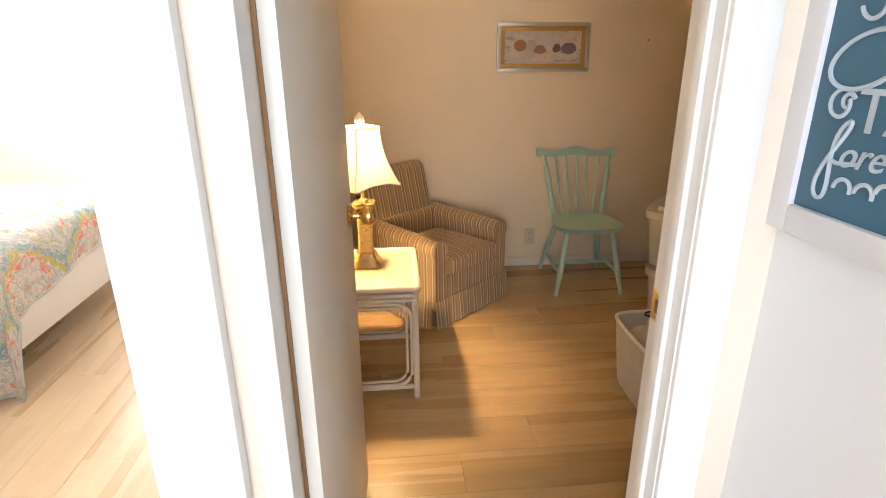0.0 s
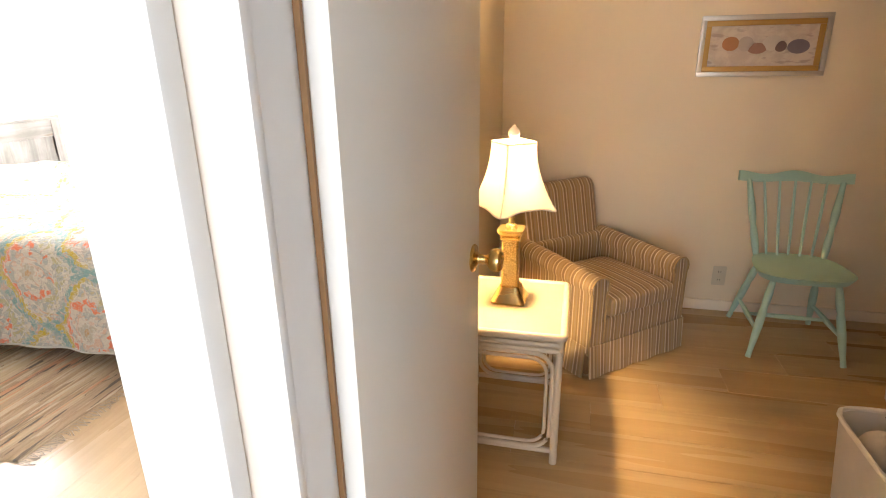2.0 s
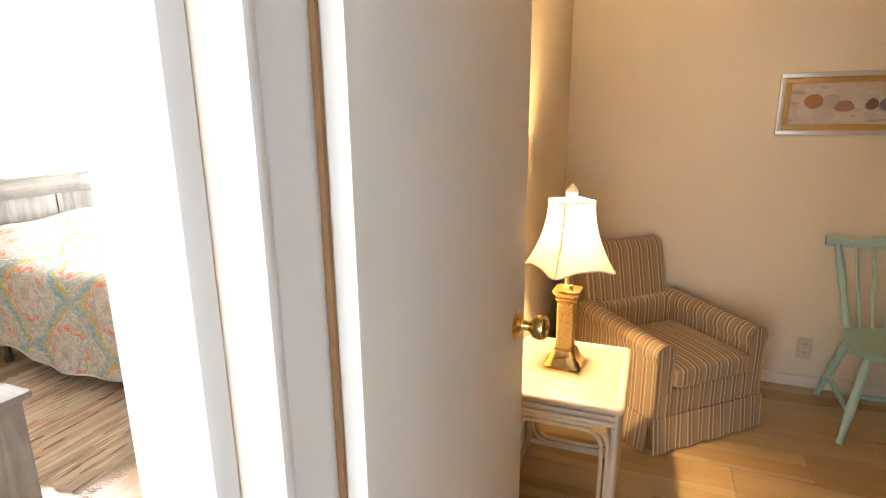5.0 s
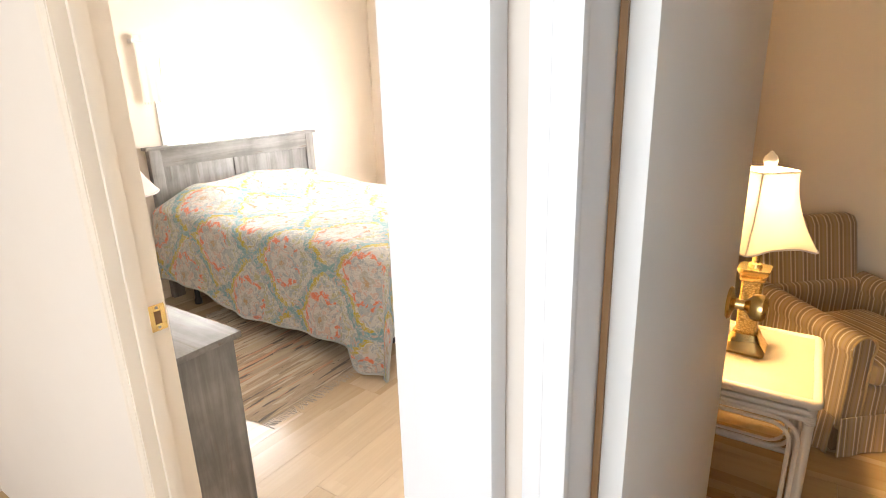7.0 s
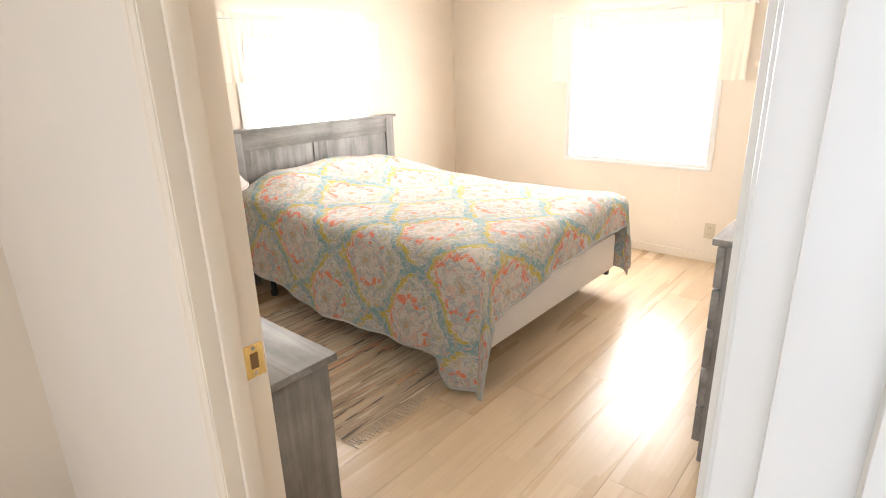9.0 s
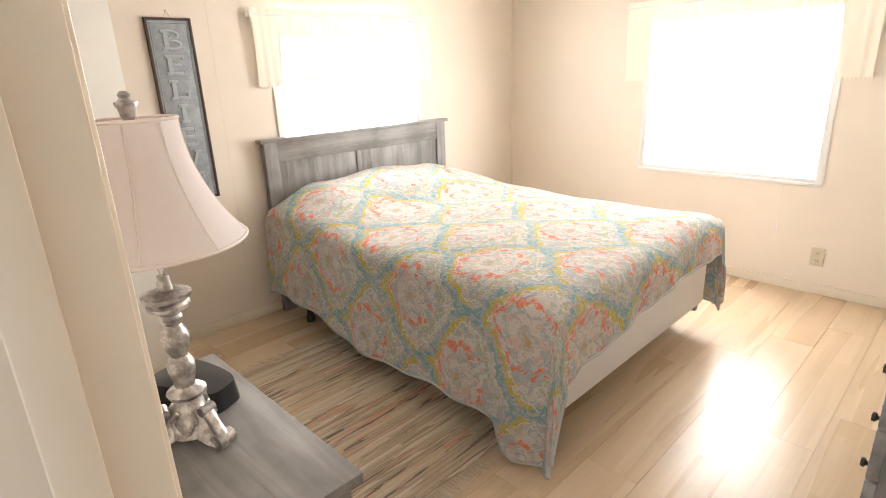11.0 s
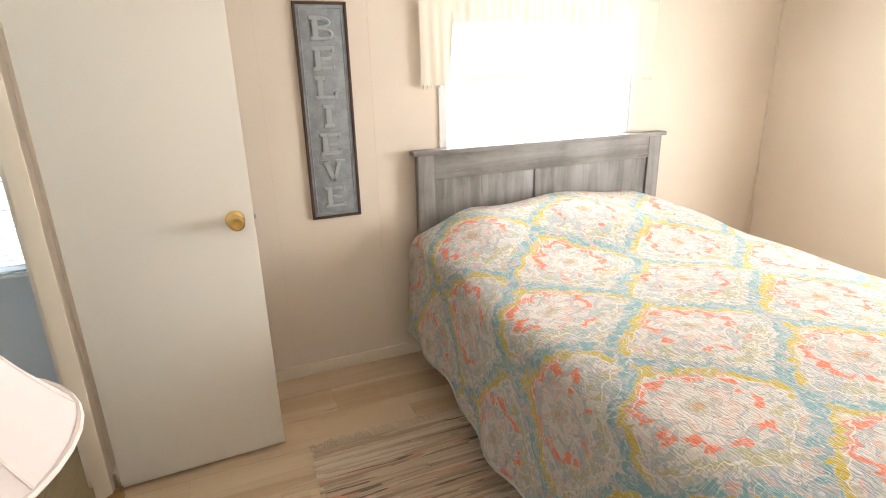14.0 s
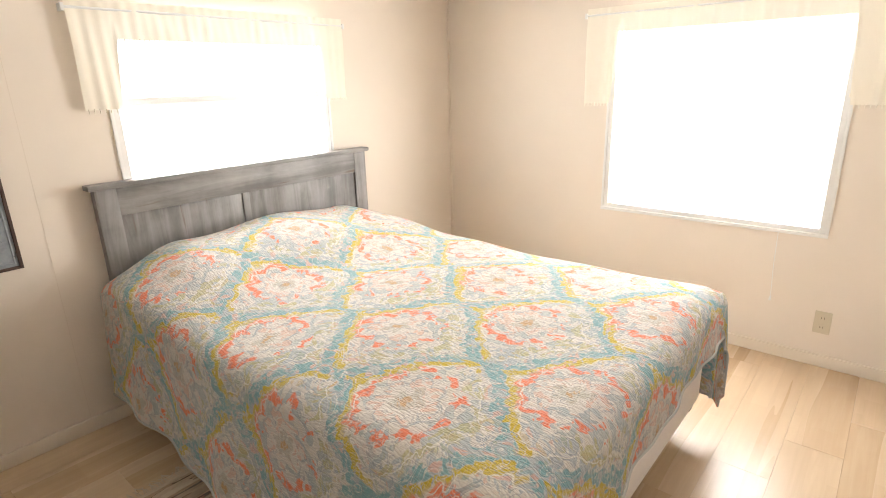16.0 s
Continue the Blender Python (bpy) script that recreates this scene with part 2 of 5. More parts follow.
    n.bump(n.m("ADD", ch.outputs["Fac"], n.m("ADD", n.m("MULTIPLY", n.noise(uv, 46.0, 2), 0.9), n.m("MULTIPLY", n.noise(uv, 400.0, 2), 0.3))), 0.32, 0.004)
    return n.out(c, 0.9, 0.0, Specular_IOR_Level=0.15, Sheen_Weight=0.1)


def striped(name, axis_uv=0):
    """Upholstery: tan ground with pale and dark stripes, on the UVs."""
    n = Nodes(name)
    u = n.split(n.co.outputs["UV"])[axis_uv]
    f = n.m("FRACT", n.m("DIVIDE", u, 0.062))
    grain = n.noise(n.scale(n.co.outputs["UV"], (300, 60, 1)), 1.0, 3)
    c = n.mix(n.m("MULTIPLY", grain, 0.5), (0.37, 0.245, 0.105), (0.29, 0.185, 0.075))

    def stripe(at, wide, rgb, c):
        e = n.m("ABSOLUTE", n.m("SUBTRACT", f, at))
        return n.mix(n.ramp(e, wide, wide * 0.6), c, rgb)

    c = stripe(0.10, 0.05, (0.62, 0.52, 0.40), c)
    c = stripe(0.28, 0.09, (0.24, 0.155, 0.085), c)
    c = stripe(0.45, 0.045, (0.58, 0.47, 0.34), c)
    c = stripe(0.60, 0.03, (0.24, 0.15, 0.08), c)
    c = stripe(0.80, 0.10, (0.36, 0.25, 0.15), c)
    n.bump(n.noise(n.co.outputs["Object"], 600.0, 2), 0.25, 0.0008)
    return n.out(c, 0.85, 0.0, Sheen_Weight=0.15)


def sheer(name, rgb, clear):
    n = Nodes(name)
    thread = n.noise(n.scale(n.co.outputs["Object"], (700, 700, 60)), 1.0, 2)
    tl = n.t.nodes.new("ShaderNodeBsdfTranslucent")
    n.put(tl.inputs[0], rgb)
    tr = n.t.nodes.new("ShaderNodeBsdfTransparent")
    n.put(n.b.inputs["Base Color"], rgb)
    n.b.inputs["Roughness"].default_value = 0.9
    one = n.t.nodes.new("ShaderNodeMixShader")
    one.inputs[0].default_value = 0.007
    n.t.links.new(n.b.outputs[0], one.inputs[1])
    n.t.links.new(tl.outputs[0], one.inputs[2])
    two = n.t.nodes.new("ShaderNodeMixShader")
    n.put(two.inputs[0], n.m("MULTIPLY", thread, clear * 2))
    n.t.links.new(one.outputs[0], two.inputs[1])
    n.t.links.new(tr.outputs[0], two.inputs[2])
    n.t.links.new(two.outputs[0], n.t.nodes["Material Output"].inputs[0])
    return n.mat


def shade_cloth(name, rgb, through_light=0.5):
    n = Nodes(name)
    fine = n.noise(n.scale(n.co.outputs["Object"], (300, 300, 40)), 1.0, 2)
    c = n.mix(fine, rgb, tuple(v * 0.9 for v in rgb))
    n.put(n.b.inputs["Base Color"], c)
    n.b.inputs["Roughness"].default_value = 0.85
    tl = n.t.nodes.new("ShaderNodeBsdfTranslucent")
    n.put(tl.inputs[0], rgb)
    one = n.t.nodes.new("ShaderNodeMixShader")
    one.inputs[0].default_value = through_light
    n.t.links.new(n.b.outputs[0], one.inputs[1])
    n.t.links.new(tl.outputs[0], one.inputs[2])
    n.t.links.new(one.outputs[0], n.t.nodes["Material Output"].inputs[0])
    return n.mat


def rag_stuff(name):
    n = Nodes(name)
    r = n.rnd(True)
    p = n.co.outputs["Object"]
    ramp = n.t.nodes.new("ShaderNodeValToRGB")
    n.put(ramp.inputs[0], n.m("FRACT", n.m("ADD", n.m("MULTIPLY", r, 5.3), n.m("MULTIPLY", n.noise(n.scale(p, (30, 2.2, 1)), 1.0, 2), 0.75))))
    e = ramp.color_ramp
    e.interpolation = "CONSTANT"
    for at, rgb in ((0.0, (0.50, 0.40, 0.29)), (0.2, (0.33, 0.25, 0.18)), (0.3, (0.55, 0.46, 0.35)), (0.45, (0.43, 0.33, 0.24)), (0.6, (0.17, 0.14, 0.12)), (0.65, (0.52, 0.30, 0.20)), (0.71, (0.50, 0.40, 0.28)), (0.88, (0.40, 0.30, 0.21))):
        k = e.elements.new(at)
        k.color = (*rgb, 1)
    n.bump(n.noise(n.scale(p, (180, 60, 60)), 1.0, 3), 0.6, 0.002)
    return n.out(ramp.outputs[0], 0.95)


def clear_plastic(name, tint, clear):
    n = Nodes(name)
    n.put(n.b.inputs["Base Color"], tint)
    n.b.inputs["Roughness"].default_value = 0.35
    tr = n.t.nodes.new("ShaderNodeBsdfTransparent")
    two = n.t.nodes.new("ShaderNodeMixShader")
    n.put(two.inputs[0], n.m("ADD", clear, n.m("MULTIPLY", n.noise(n.co.outputs["Object"], 9.0, 2), 0.15)))
    n.t.links.new(n.b.outputs[0], two.inputs[1])
    n.t.links.new(tr.outputs[0], two.inputs[2])
    n.t.links.new(two.outputs[0], n.t.nodes["Material Output"].inputs[0])
    return n.mat


def print_art(name, kind):
    """Painted pictures as soft colour fields: shells, or flowers on grey writing paper."""
    n = Nodes(name)
    p = n.co.outputs["Object"]
    w = n.noise(p, 14.0, 4, 0.6, 0.8)
    if kind == "shells":
        c = n.mix(n.ramp(w, 0.35, 0.65), (0.47, 0.39, 0.32), (0.56, 0.48, 0.40))
        c = n.mix(n.m("MULTIPLY", n.ramp(n.noise(n.scale(p, (1, 3, 1)), 11.0, 3), 0.56, 0.68), 0.7), c, (0.30, 0.24, 0.21))
    else:
        c = n.mix(n.ramp(w, 0.35, 0.65), (0.36, 0.37, 0.38), (0.62, 0.61, 0.58))
    return n.out(c, 0.6)


def brass_relief(name):
    n = Nodes(name)
    p = n.co.outputs["Object"]
    h = n.voronoi(p, 120.0, "DISTANCE_TO_EDGE")
    c = n.mix(n.ramp(h, 0.02, 0.15), (0.36, 0.22, 0.06), (0.74, 0.52, 0.18))
    n.bump(h, 0.9, 0.004)
    return n.out(c, 0.32, 1.0)


def silver_leaf(name):
    n = Nodes(name)
    p = n.co.outputs["Object"]
    f = n.noise(p, 40.0, 4, 0.65)
    c = n.mix(n.ramp(f, 0.35, 0.7), (0.32, 0.30, 0.28), (0.74, 0.72, 0.70))
    n.bump(f, 0.3, 0.002)
    return n.out(c, 0.36, 0.85)


def galvanised(name):
    n = Nodes(name)
    p = n.co.outputs["Object"]
    f = n.noise(p, 22.0, 5, 0.7)
    c = n.mix(n.ramp(f, 0.3, 0.7), (0.24, 0.265, 0.285), (0.34, 0.365, 0.385))
    c = n.mix(n.ramp(n.noise(p, 70.0, 3), 0.68, 0.76), c, (0.13, 0.13, 0.13))
    n.bump(n.noise(p, 150.0, 2), 0.2, 0.001)
    return n.out(c, 0.55, 0.25)


def window_glass(name):
    n = Nodes(name)
    tr = n.t.nodes.new("ShaderNodeBsdfTransparent")
    two = n.t.nodes.new("ShaderNodeMixShader")
    two.inputs[0].default_value = 0.93
    n.put(n.b.inputs["Base Color"], (0.9, 0.9, 0.9))
    n.b.inputs["Roughness"].default_value = 0.03
    n.t.links.new(n.b.outputs[0], two.inputs[1])
    n.t.links.new(tr.outputs[0], two.inputs[2])
    n.t.links.new(two.outputs[0], n.t.nodes["Material Output"].inputs[0])
    return n.mat


CREAM = paint("cream_wall", (0.785, 0.695, 0.59), 0.6, 0.02)
DENWALL = paint("tan_wall", (0.78, 0.655, 0.475), 0.62, 0.02)
HALLWALL = paint("hall_wall", (0.78, 0.67, 0.53), 0.6, 0.02)
HALLPALE = paint("pale_hall_wall", (0.84, 0.85, 0.90), 0.6, 0.015)
BATHWALL = paint("blue_grey_wall", (0.62, 0.70, 0.78), 0.6, 0.02)
CEIL = paint("ceiling_white", (0.80, 0.77, 0.72), 0.7, 0.02)
TRIM = paint("white_trim", (0.80, 0.79, 0.77), 0.4, 0.02, 0.1)
HALLTRIM = paint("tan_trim", (0.80, 0.69, 0.55), 0.45, 0.02, 0.1)
CREAMTRIM = paint("cream_trim", (0.78, 0.69, 0.57), 0.45, 0.02, 0.1)
DOORPAINT = paint("door_paint", (0.76, 0.73, 0.67), 0.42, 0.015, 0.1)
DOOREDGE = paint("door_edge", (0.80, 0.80, 0.80), 0.45, 0.02, 0.1)
RAWWOOD = paint("raw_door_wood", (0.26, 0.135, 0.05), 0.6, 0.08)
GAPDARK = paint("shadow_gap", (0.05, 0.04, 0.03), 0.8, 0.02)
GREYX, GREYY, GREYZ = grey_wood("grey_wood_x", 0), grey_wood("grey_wood_y", 1), grey_wood("grey_wood_z", 2)
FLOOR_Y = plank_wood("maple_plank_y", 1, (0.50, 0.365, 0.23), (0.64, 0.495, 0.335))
# same maple for den and hall, their dimmer light put into a darker base
FLOOR_X_DIM = plank_wood("maple_plank_x_dimmed", 0, (0.37, 0.24, 0.11), (0.50, 0.345, 0.17))
SUBFLOOR = paint("subfloor", (0.26, 0.18, 0.10), 0.9, 0.05)
QUILT = quilt_stuff("quilt_print")
LINEN = paint("white_linen", (0.74, 0.70, 0.66), 0.9, 0.03, 0.5, 0.0, 300.0)
BLACK = paint("black_plastic", (0.018, 0.018, 0.02), 0.32, 0.05)
RAG = rag_stuff("rag_weave")
FRINGE = paint("cotton_fringe", (0.52, 0.45, 0.36), 0.95, 0.06)
BRASS = paint("polished_brass", (0.80, 0.57, 0.22), 0.27, 0.04, 0.05, 1.0)
BRASSREL = brass_relief("brass_relief")
STEEL = paint("steel", (0.5, 0.48, 0.45), 0.35, 0.05, 0.1, 1.0)
SILVER = silver_leaf("silver_leaf")
GALV = galvanised("galvanised_sheet")
GALVLIGHT = paint("pale_letter_metal", (0.44, 0.46, 0.485), 0.5, 0.08, 0.3, 0.2)
RUST = paint("rusty_frame", (0.075, 0.042, 0.03), 0.7, 0.1, 0.4)
SHEER = sheer("sheer_cream", (0.88, 0.82, 0.70), 0.03)
SHADEPINK = shade_cloth("blush_shade", (0.92, 0.86, 0.84), 0.38)
SHADEWARM = shade_cloth("warm_shade", (0.94, 0.90, 0.82), 0.84)
SHADETRIM = paint("shade_trim", (0.80, 0.72, 0.68), 0.8, 0.03)
STRIPE = striped("striped_cloth")
RATTAN = paint("whitewashed_rattan", (0.56, 0.45, 0.32), 0.5, 0.07, 0.3, 0.0, 60.0)
RATTANTOP = paint("rattan_top", (0.45, 0.35, 0.235), 0.42, 0.05, 0.2)
MINT = paint("mint_paint", (0.42, 0.62, 0.52), 0.45, 0.06, 0.25)
CLEAR = clear_plastic("clear_bin", (0.80, 0.78, 0.75), 0.24)
LIDWHITE = clear_plastic("milky_lid", (0.84, 0.81, 0.76), 0.08)
IRON = paint("wrought_iron", (0.03, 0.025, 0.02), 0.5, 0.05, 0.3, 0.3)
CLOTHDARK = paint("dark_cloth", (0.025, 0.024, 0.027), 0.9, 0.08, 0.5)
CLOTHWHITE = paint("white_cloth", (0.62, 0.57, 0.52), 0.9, 0.08, 0.5)
CLOTHBLUE = paint("slate_cloth", (0.20, 0.21, 0.26), 0.85, 0.08, 0.5)
ORANGE = paint("orange_label", (0.72, 0.33, 0.12), 0.6, 0.05)
OUTLET = paint("almond_plate", (0.62, 0.54, 0.40), 0.4, 0.03)
SLOT = paint("outlet_slot", (0.05, 0.04, 0.03), 0.6, 0.02)
SIGNBLUE = paint("teal_blue_board", (0.055, 0.165, 0.26), 0.55, 0.08)
SIGNINK = paint("pale_lettering", (0.50, 0.58, 0.66), 0.6, 0.05)
SIGNFRAME = paint("white_frame", (0.76, 0.76, 0.80), 0.45, 0.02)
FRAMESILVER = paint("silver_frame", (0.60, 0.56, 0.50), 0.38, 0.06, 0.3, 0.6)
FRAMEGOLD = paint("gilt_liner", (0.50, 0.29, 0.08), 0.45, 0.08, 0.3, 0.3)
SHELLS = print_art("shell_print", "shells")
PAPERGREY = print_art("grey_print", "paper")
FLOWER = paint("cream_petal", (0.74, 0.69, 0.48), 0.7, 0.08)
LEAF = paint("leaf_green", (0.085, 0.13, 0.045), 0.6, 0.15)
INK = paint("charcoal_ink", (0.07, 0.075, 0.08), 0.7, 0.08)
POT = paint("birch_pot", (0.62, 0.57, 0.49), 0.7, 0.09, 0.4)
VINYL = paint("white_window_frame", (0.78, 0.77, 0.74), 0.4, 0.02)
GLASS = window_glass("window_glass")
SLAT = paint("blind_slat", (0.74, 0.78, 0.82), 0.45, 0.02)
CLOSETSHADE = paint("closet_shade", (0.05, 0.035, 0.025), 0.8, 0.05)
WEDGE = paint("wooden_wedge", (0.42, 0.24, 0.10), 0.55, 0.08)

# ---- mesh helpers ----


class Mesh:
    """Collects boxes, turned shapes, tubes and sheets into one mesh."""

    def __init__(self):
        self.v, self.f, self.uv, self.smooth = [], [], {}, []

    def add(self, verts, faces, smooth=False):
        k = len(self.v)
        self.v += [tuple(p) for p in verts]
        self.f += [tuple(i + k for i in q) for q in faces]
        self.smooth += [smooth] * len(faces)
        return self

    def box(self, x0, x1, y0, y1, z0, z1, r=0.0):
        bm = bmesh.new()
        bmesh.ops.create_cube(bm, size=1.0)
        for p in bm.verts:
            p.co = (x0 + (p.co.x + 0.5) * (x1 - x0), y0 + (p.co.y + 0.5) * (y1 - y0), z0 + (p.co.z + 0.5) * (z1 - z0))
        if r:
            bmesh.ops.bevel(bm, geom=list(bm.edges), offset=r, segments=2, profile=0.6, affect="EDGES")
        bm.verts.index_update()
        self.add([p.co[:] for p in bm.verts], [[p.index for p in q.verts] for q in bm.faces], bool(r))
        bm.free()
        return self

    def lathe(self, profile, at=(0, 0, 0), n=24, turn=None, square=0.0, squash=(1, 1)):
        """Turned about z; square > 0 makes the section a rounded square; turn: a matrix laid over it."""
        ring = []
        for r, z in profile:
            row = []
            for i in range(n):
                a = 2 * math.pi * (i + 0.5) / n
                k = 1.0
                if square:
                    k = 1 / (abs(math.cos(a)) ** square + abs(math.sin(a)) ** square) ** (1 / square)
                p = Vector((r * k * math.cos(a) * squash[0], r * k * math.sin(a) * squash[1], z))
                p = turn @ p if turn else p
                row.append(p + Vector(at))
            ring.append(row)
        verts = [p for row in ring for p in row]
        faces = [(j * n + i, j * n + (i + 1) % n, (j + 1) * n + (i + 1) % n, (j + 1) * n + i) for j in range(len(ring) - 1) for i in range(n)]
        faces += [tuple(range(n - 1, -1, -1)), tuple((len(ring) - 1) * n + i for i in range(n))]
        return self.add(verts, faces, True)

    def tube(self, path, r, n=8, closed=False):
        path = [Vector(p) for p in path]
        rows = []
        for i, p in enumerate(path):
            a, b = path[max(i - 1, 0)], path[min(i + 1, len(path) - 1)]
            if closed:
                a, b = path[i - 1], path[(i + 1) % len(path)]
            d = (b - a).normalized()
            side = d.cross(Vector((0, 0, 1)) if abs(d.z) < 0.9 else Vector((1, 0, 0))).normalized()
            up = side.cross(d)
            rad = r[i] if isinstance(r, (list, tuple)) else r
            rows.append([p + rad * (math.cos(2 * math.pi * k / n) * side + math.sin(2 * math.pi * k / n) * up) for k in range(n)])
        m = len(rows)
        faces = [(j * n + i, j * n + (i + 1) % n, ((j + 1) % m) * n + (i + 1) % n, ((j + 1) % m) * n + i) for j in range(m if closed else m - 1) for i in range(n)]
        if not closed:
            faces += [tuple(range(n - 1, -1, -1)), tuple((m - 1) * n + i for i in range(n))]
        return self.add([p for row in rows for p in row], faces, True)

    def sheet(self, fn, us, vs, thick=0.0, uv=None):
        """A grid of points fn(u, v), made solid when thick is given."""
        k, nu, nv = len(self.v), len(us), len(vs)
        pts = [[Vector(fn(u, v)) for v in vs] for u in us]
        layers = [pts]
        if thick:
            under = []
            for i in range(nu):
                row = []
                for j in range(nv):
                    du = pts[min(i + 1, nu - 1)][j] - pts[max(i - 1, 0)][j]
                    dv = pts[i][min(j + 1, nv - 1)] - pts[i][max(j - 1, 0)]
                    nrm = du.cross(dv)
                    row.append(pts[i][j] - (nrm.normalized() if nrm.length > 1e-9 else Vector((0, 0, 1))) * thick)
                under.append(row)
            layers.append(under)
        verts, faces = [], []
        for li, lay in enumerate(layers):
            o = li * nu * nv
            for i in range(nu):
                verts += lay[i]
            for i in range(nu - 1):
                for j in range(nv - 1):
                    q = (o + i * nv + j, o + (i + 1) * nv + j, o + (i + 1) * nv + j + 1, o + i * nv + j + 1)
                    faces.append(q if li == 0 else q[::-1])
        if thick:
            o = nu * nv
            rim = [i * nv for i in range(nu)] + [(nu - 1) * nv + j for j in range(1, nv)] + [i * nv + nv - 1 for i in range(nu - 2, -1, -1)] + [j for j in range(nv - 2, 0, -1)]
            for a, b in zip(rim, rim[1:] + rim[:1]):
                faces.append((a, a + o, b + o, b))
        self.add(verts, faces, True)
        if uv:
            for li in range(len(layers)):
                for i, u in enumerate(us):
                    for j, v in enumerate(vs):
                        self.uv[k + li * nu * nv + i * nv + j] = uv(u, v)
        return self

    def data(self, name, mat):
        me = bpy.data.meshes.new(name)
        me.from_pydata(self.v, [], self.f)
        me.polygons.foreach_set("use_smooth", self.smooth)
        if self.uv:
            lay = me.uv_layers.new(name="UVMap")
            for loop in me.loops:
                lay.data[loop.index].uv = self.uv.get(loop.vertex_index, (0, 0))
        me.materials.append(mat)
        bm = bmesh.new()
        bm.from_mesh(me)
        bmesh.ops.recalc_face_normals(bm, faces=bm.faces)
        bm.to_mesh(me)
        bm.free()
        me.set_sharp_from_angle(angle=radians(38))
        return me


def part(name, mesh, mat, parent=None, label="", at=None):
    ob = new(name, mesh.data(name, mat))
    ob.parent = parent
    if at is not None:
        ob.matrix_basis = at
    return tagged(ob, label)


def thing(name, m, label, category, group="", kind=""):
    ob = new(name)
    ob.empty_display_size = 0.05
    ob.matrix_basis = m
    return tagged(ob, label, category, group, kind)


def solid(name, mesh, mat, label, category, kind="structure", at=None):
    ob = part(name, mesh, mat, None, label, at)
    return tagged(ob, "", category, "", kind)


def lettering(name, text, size, deep, mat, parent, m, label="", align="CENTER", slant=0.0, heavy=0.0):
    cu = bpy.data.curves.new(name, "FONT")
    cu.body, cu.size, cu.extrude, cu.align_x = text, size, deep, align
    cu.bevel_depth, cu.shear, cu.offset = deep * 0.3, slant, heavy
    tmp = bpy.data.objects.new(name + "_tmp", cu)
    scene.collection.objects.link(tmp)
    me = bpy.data.meshes.new_from_object(tmp.evaluated_get(bpy.context.evaluated_depsgraph_get()))
    bpy.data.objects.remove(tmp)
    me.materials.clear()
    me.materials.append(mat)
    ob = new(name, me)
    ob.parent, ob.matrix_basis = parent, m
    return tagged(ob, label)


def wall(name, axis, at, thick, span, z0, z1, holes, mat, label):
    """A wall across an axis; holes: (from, to, bottom, top)."""
    m = Mesh()

    def slab(a, b, lo, hi):
        if b - a < 1e-4 or hi - lo < 1e-4:
            return
        if axis == "y":
            m.box(a, b, at, at + thick, lo, hi)
        else:
            m.box(at, at + thick, a, b, lo, hi)

    a = span[0]
    for h0, h1, lo, hi in sorted(holes):
        slab(a, h0, z0, z1)
        slab(h0, h1, z0, lo)
        slab(h0, h1, hi, z1)
        a = h1
    slab(a, span[1], z0, z1)
    return solid(name, m, mat, label, "wall")


# ---- the large structure ----
TOP = 2.30
ground = Mesh().box(-400, 400, -400, 400, -1.2, -0.6)
solid("ground", ground, paint("dry_grass", (0.16, 0.15, 0.08), 0.9, 0.1), "dry grassy ground outside the house", "ground")
slab = Mesh().box(-3.95, 2.75, -2.6, 4.55, -0.3, -0.012)
floor = solid("floor", slab, SUBFLOOR, "light maple laminate floor through all rooms", "floor")

# bright overcast distance outside the windows
glow = bpy.data.materials.new("bright_overcast")
glow.use_nodes = True
gn = glow.node_tree.nodes["Principled BSDF"]
gn.inputs["Base Color"].default_value = (0, 0, 0, 1)
gn.inputs["Emission Color"].default_value, gn.inputs["Emission Strength"].default_value = (1.0, 0.985, 0.96, 1), 3.2
solid("backdrop_west", Mesh().box(-6.3, -6.2, -3.5, 9.0, -0.6, 5.0), glow, "bright overcast distance", "backdrop")
solid("backdrop_north", Mesh().box(-8.0, 4.0, 6.9, 7.0, -0.6, 5.0), glow, "bright overcast distance", "backdrop")

DOORH = 2.03
wall("wall_south", "y", 0.57, 0.09, (-3.77, 2.3), -0.012, TOP, [(-3.31, -2.55, -0.012, DOORH), (-1.173, -0.430, -0.012, DOORH), (-0.221, 0.481, -0.012, DOORH)], CREAM, "cream painted wall with the room doors")
wall("wall_west", "x", -3.87, 0.10, (0.57, 4.40), -0.012, TOP, [(2.19, 3.31, 0.98, 1.77)], CREAM, "cream panelled bedroom wall behind the headboard")
wall("wall_west_bath", "x", -3.87, 0.10, (-1.1, 0.57), -0.012, TOP, [(-0.6, 0.47, 0.72, 1.75)], BATHWALL, "pale blue-grey wall with a blinded window")
wall("wall_north", "y", 4.40, 0.10, (-3.87, -0.35), -0.012, TOP, [(-2.575, -1.445, 0.68, 1.80)], CREAM, "cream bedroom wall with the big window")
wall("wall_partition", "x", -0.44, 0.045, (0.66, 4.40), -0.012, TOP, [], CREAM, "cream bedroom side of the partition")
wall("wall_partition_den", "x", -0.395, 0.045, (0.66, 4.40), -0.012, TOP, [], DENWALL, "tan den side of the partition")
wall("wall_den_back", "y", 3.32, 0.10, (-0.35, 2.62), -0.012, TOP, [], DENWALL, "plain tan den wall behind the armchair")
wall("wall_den_east", "x", 2.20, 0.10, (0.66, 3.32), -0.012, TOP, [(2.2, 3.285, -0.012, 2.0)], DENWALL, "tan den wall with a dark closet opening")
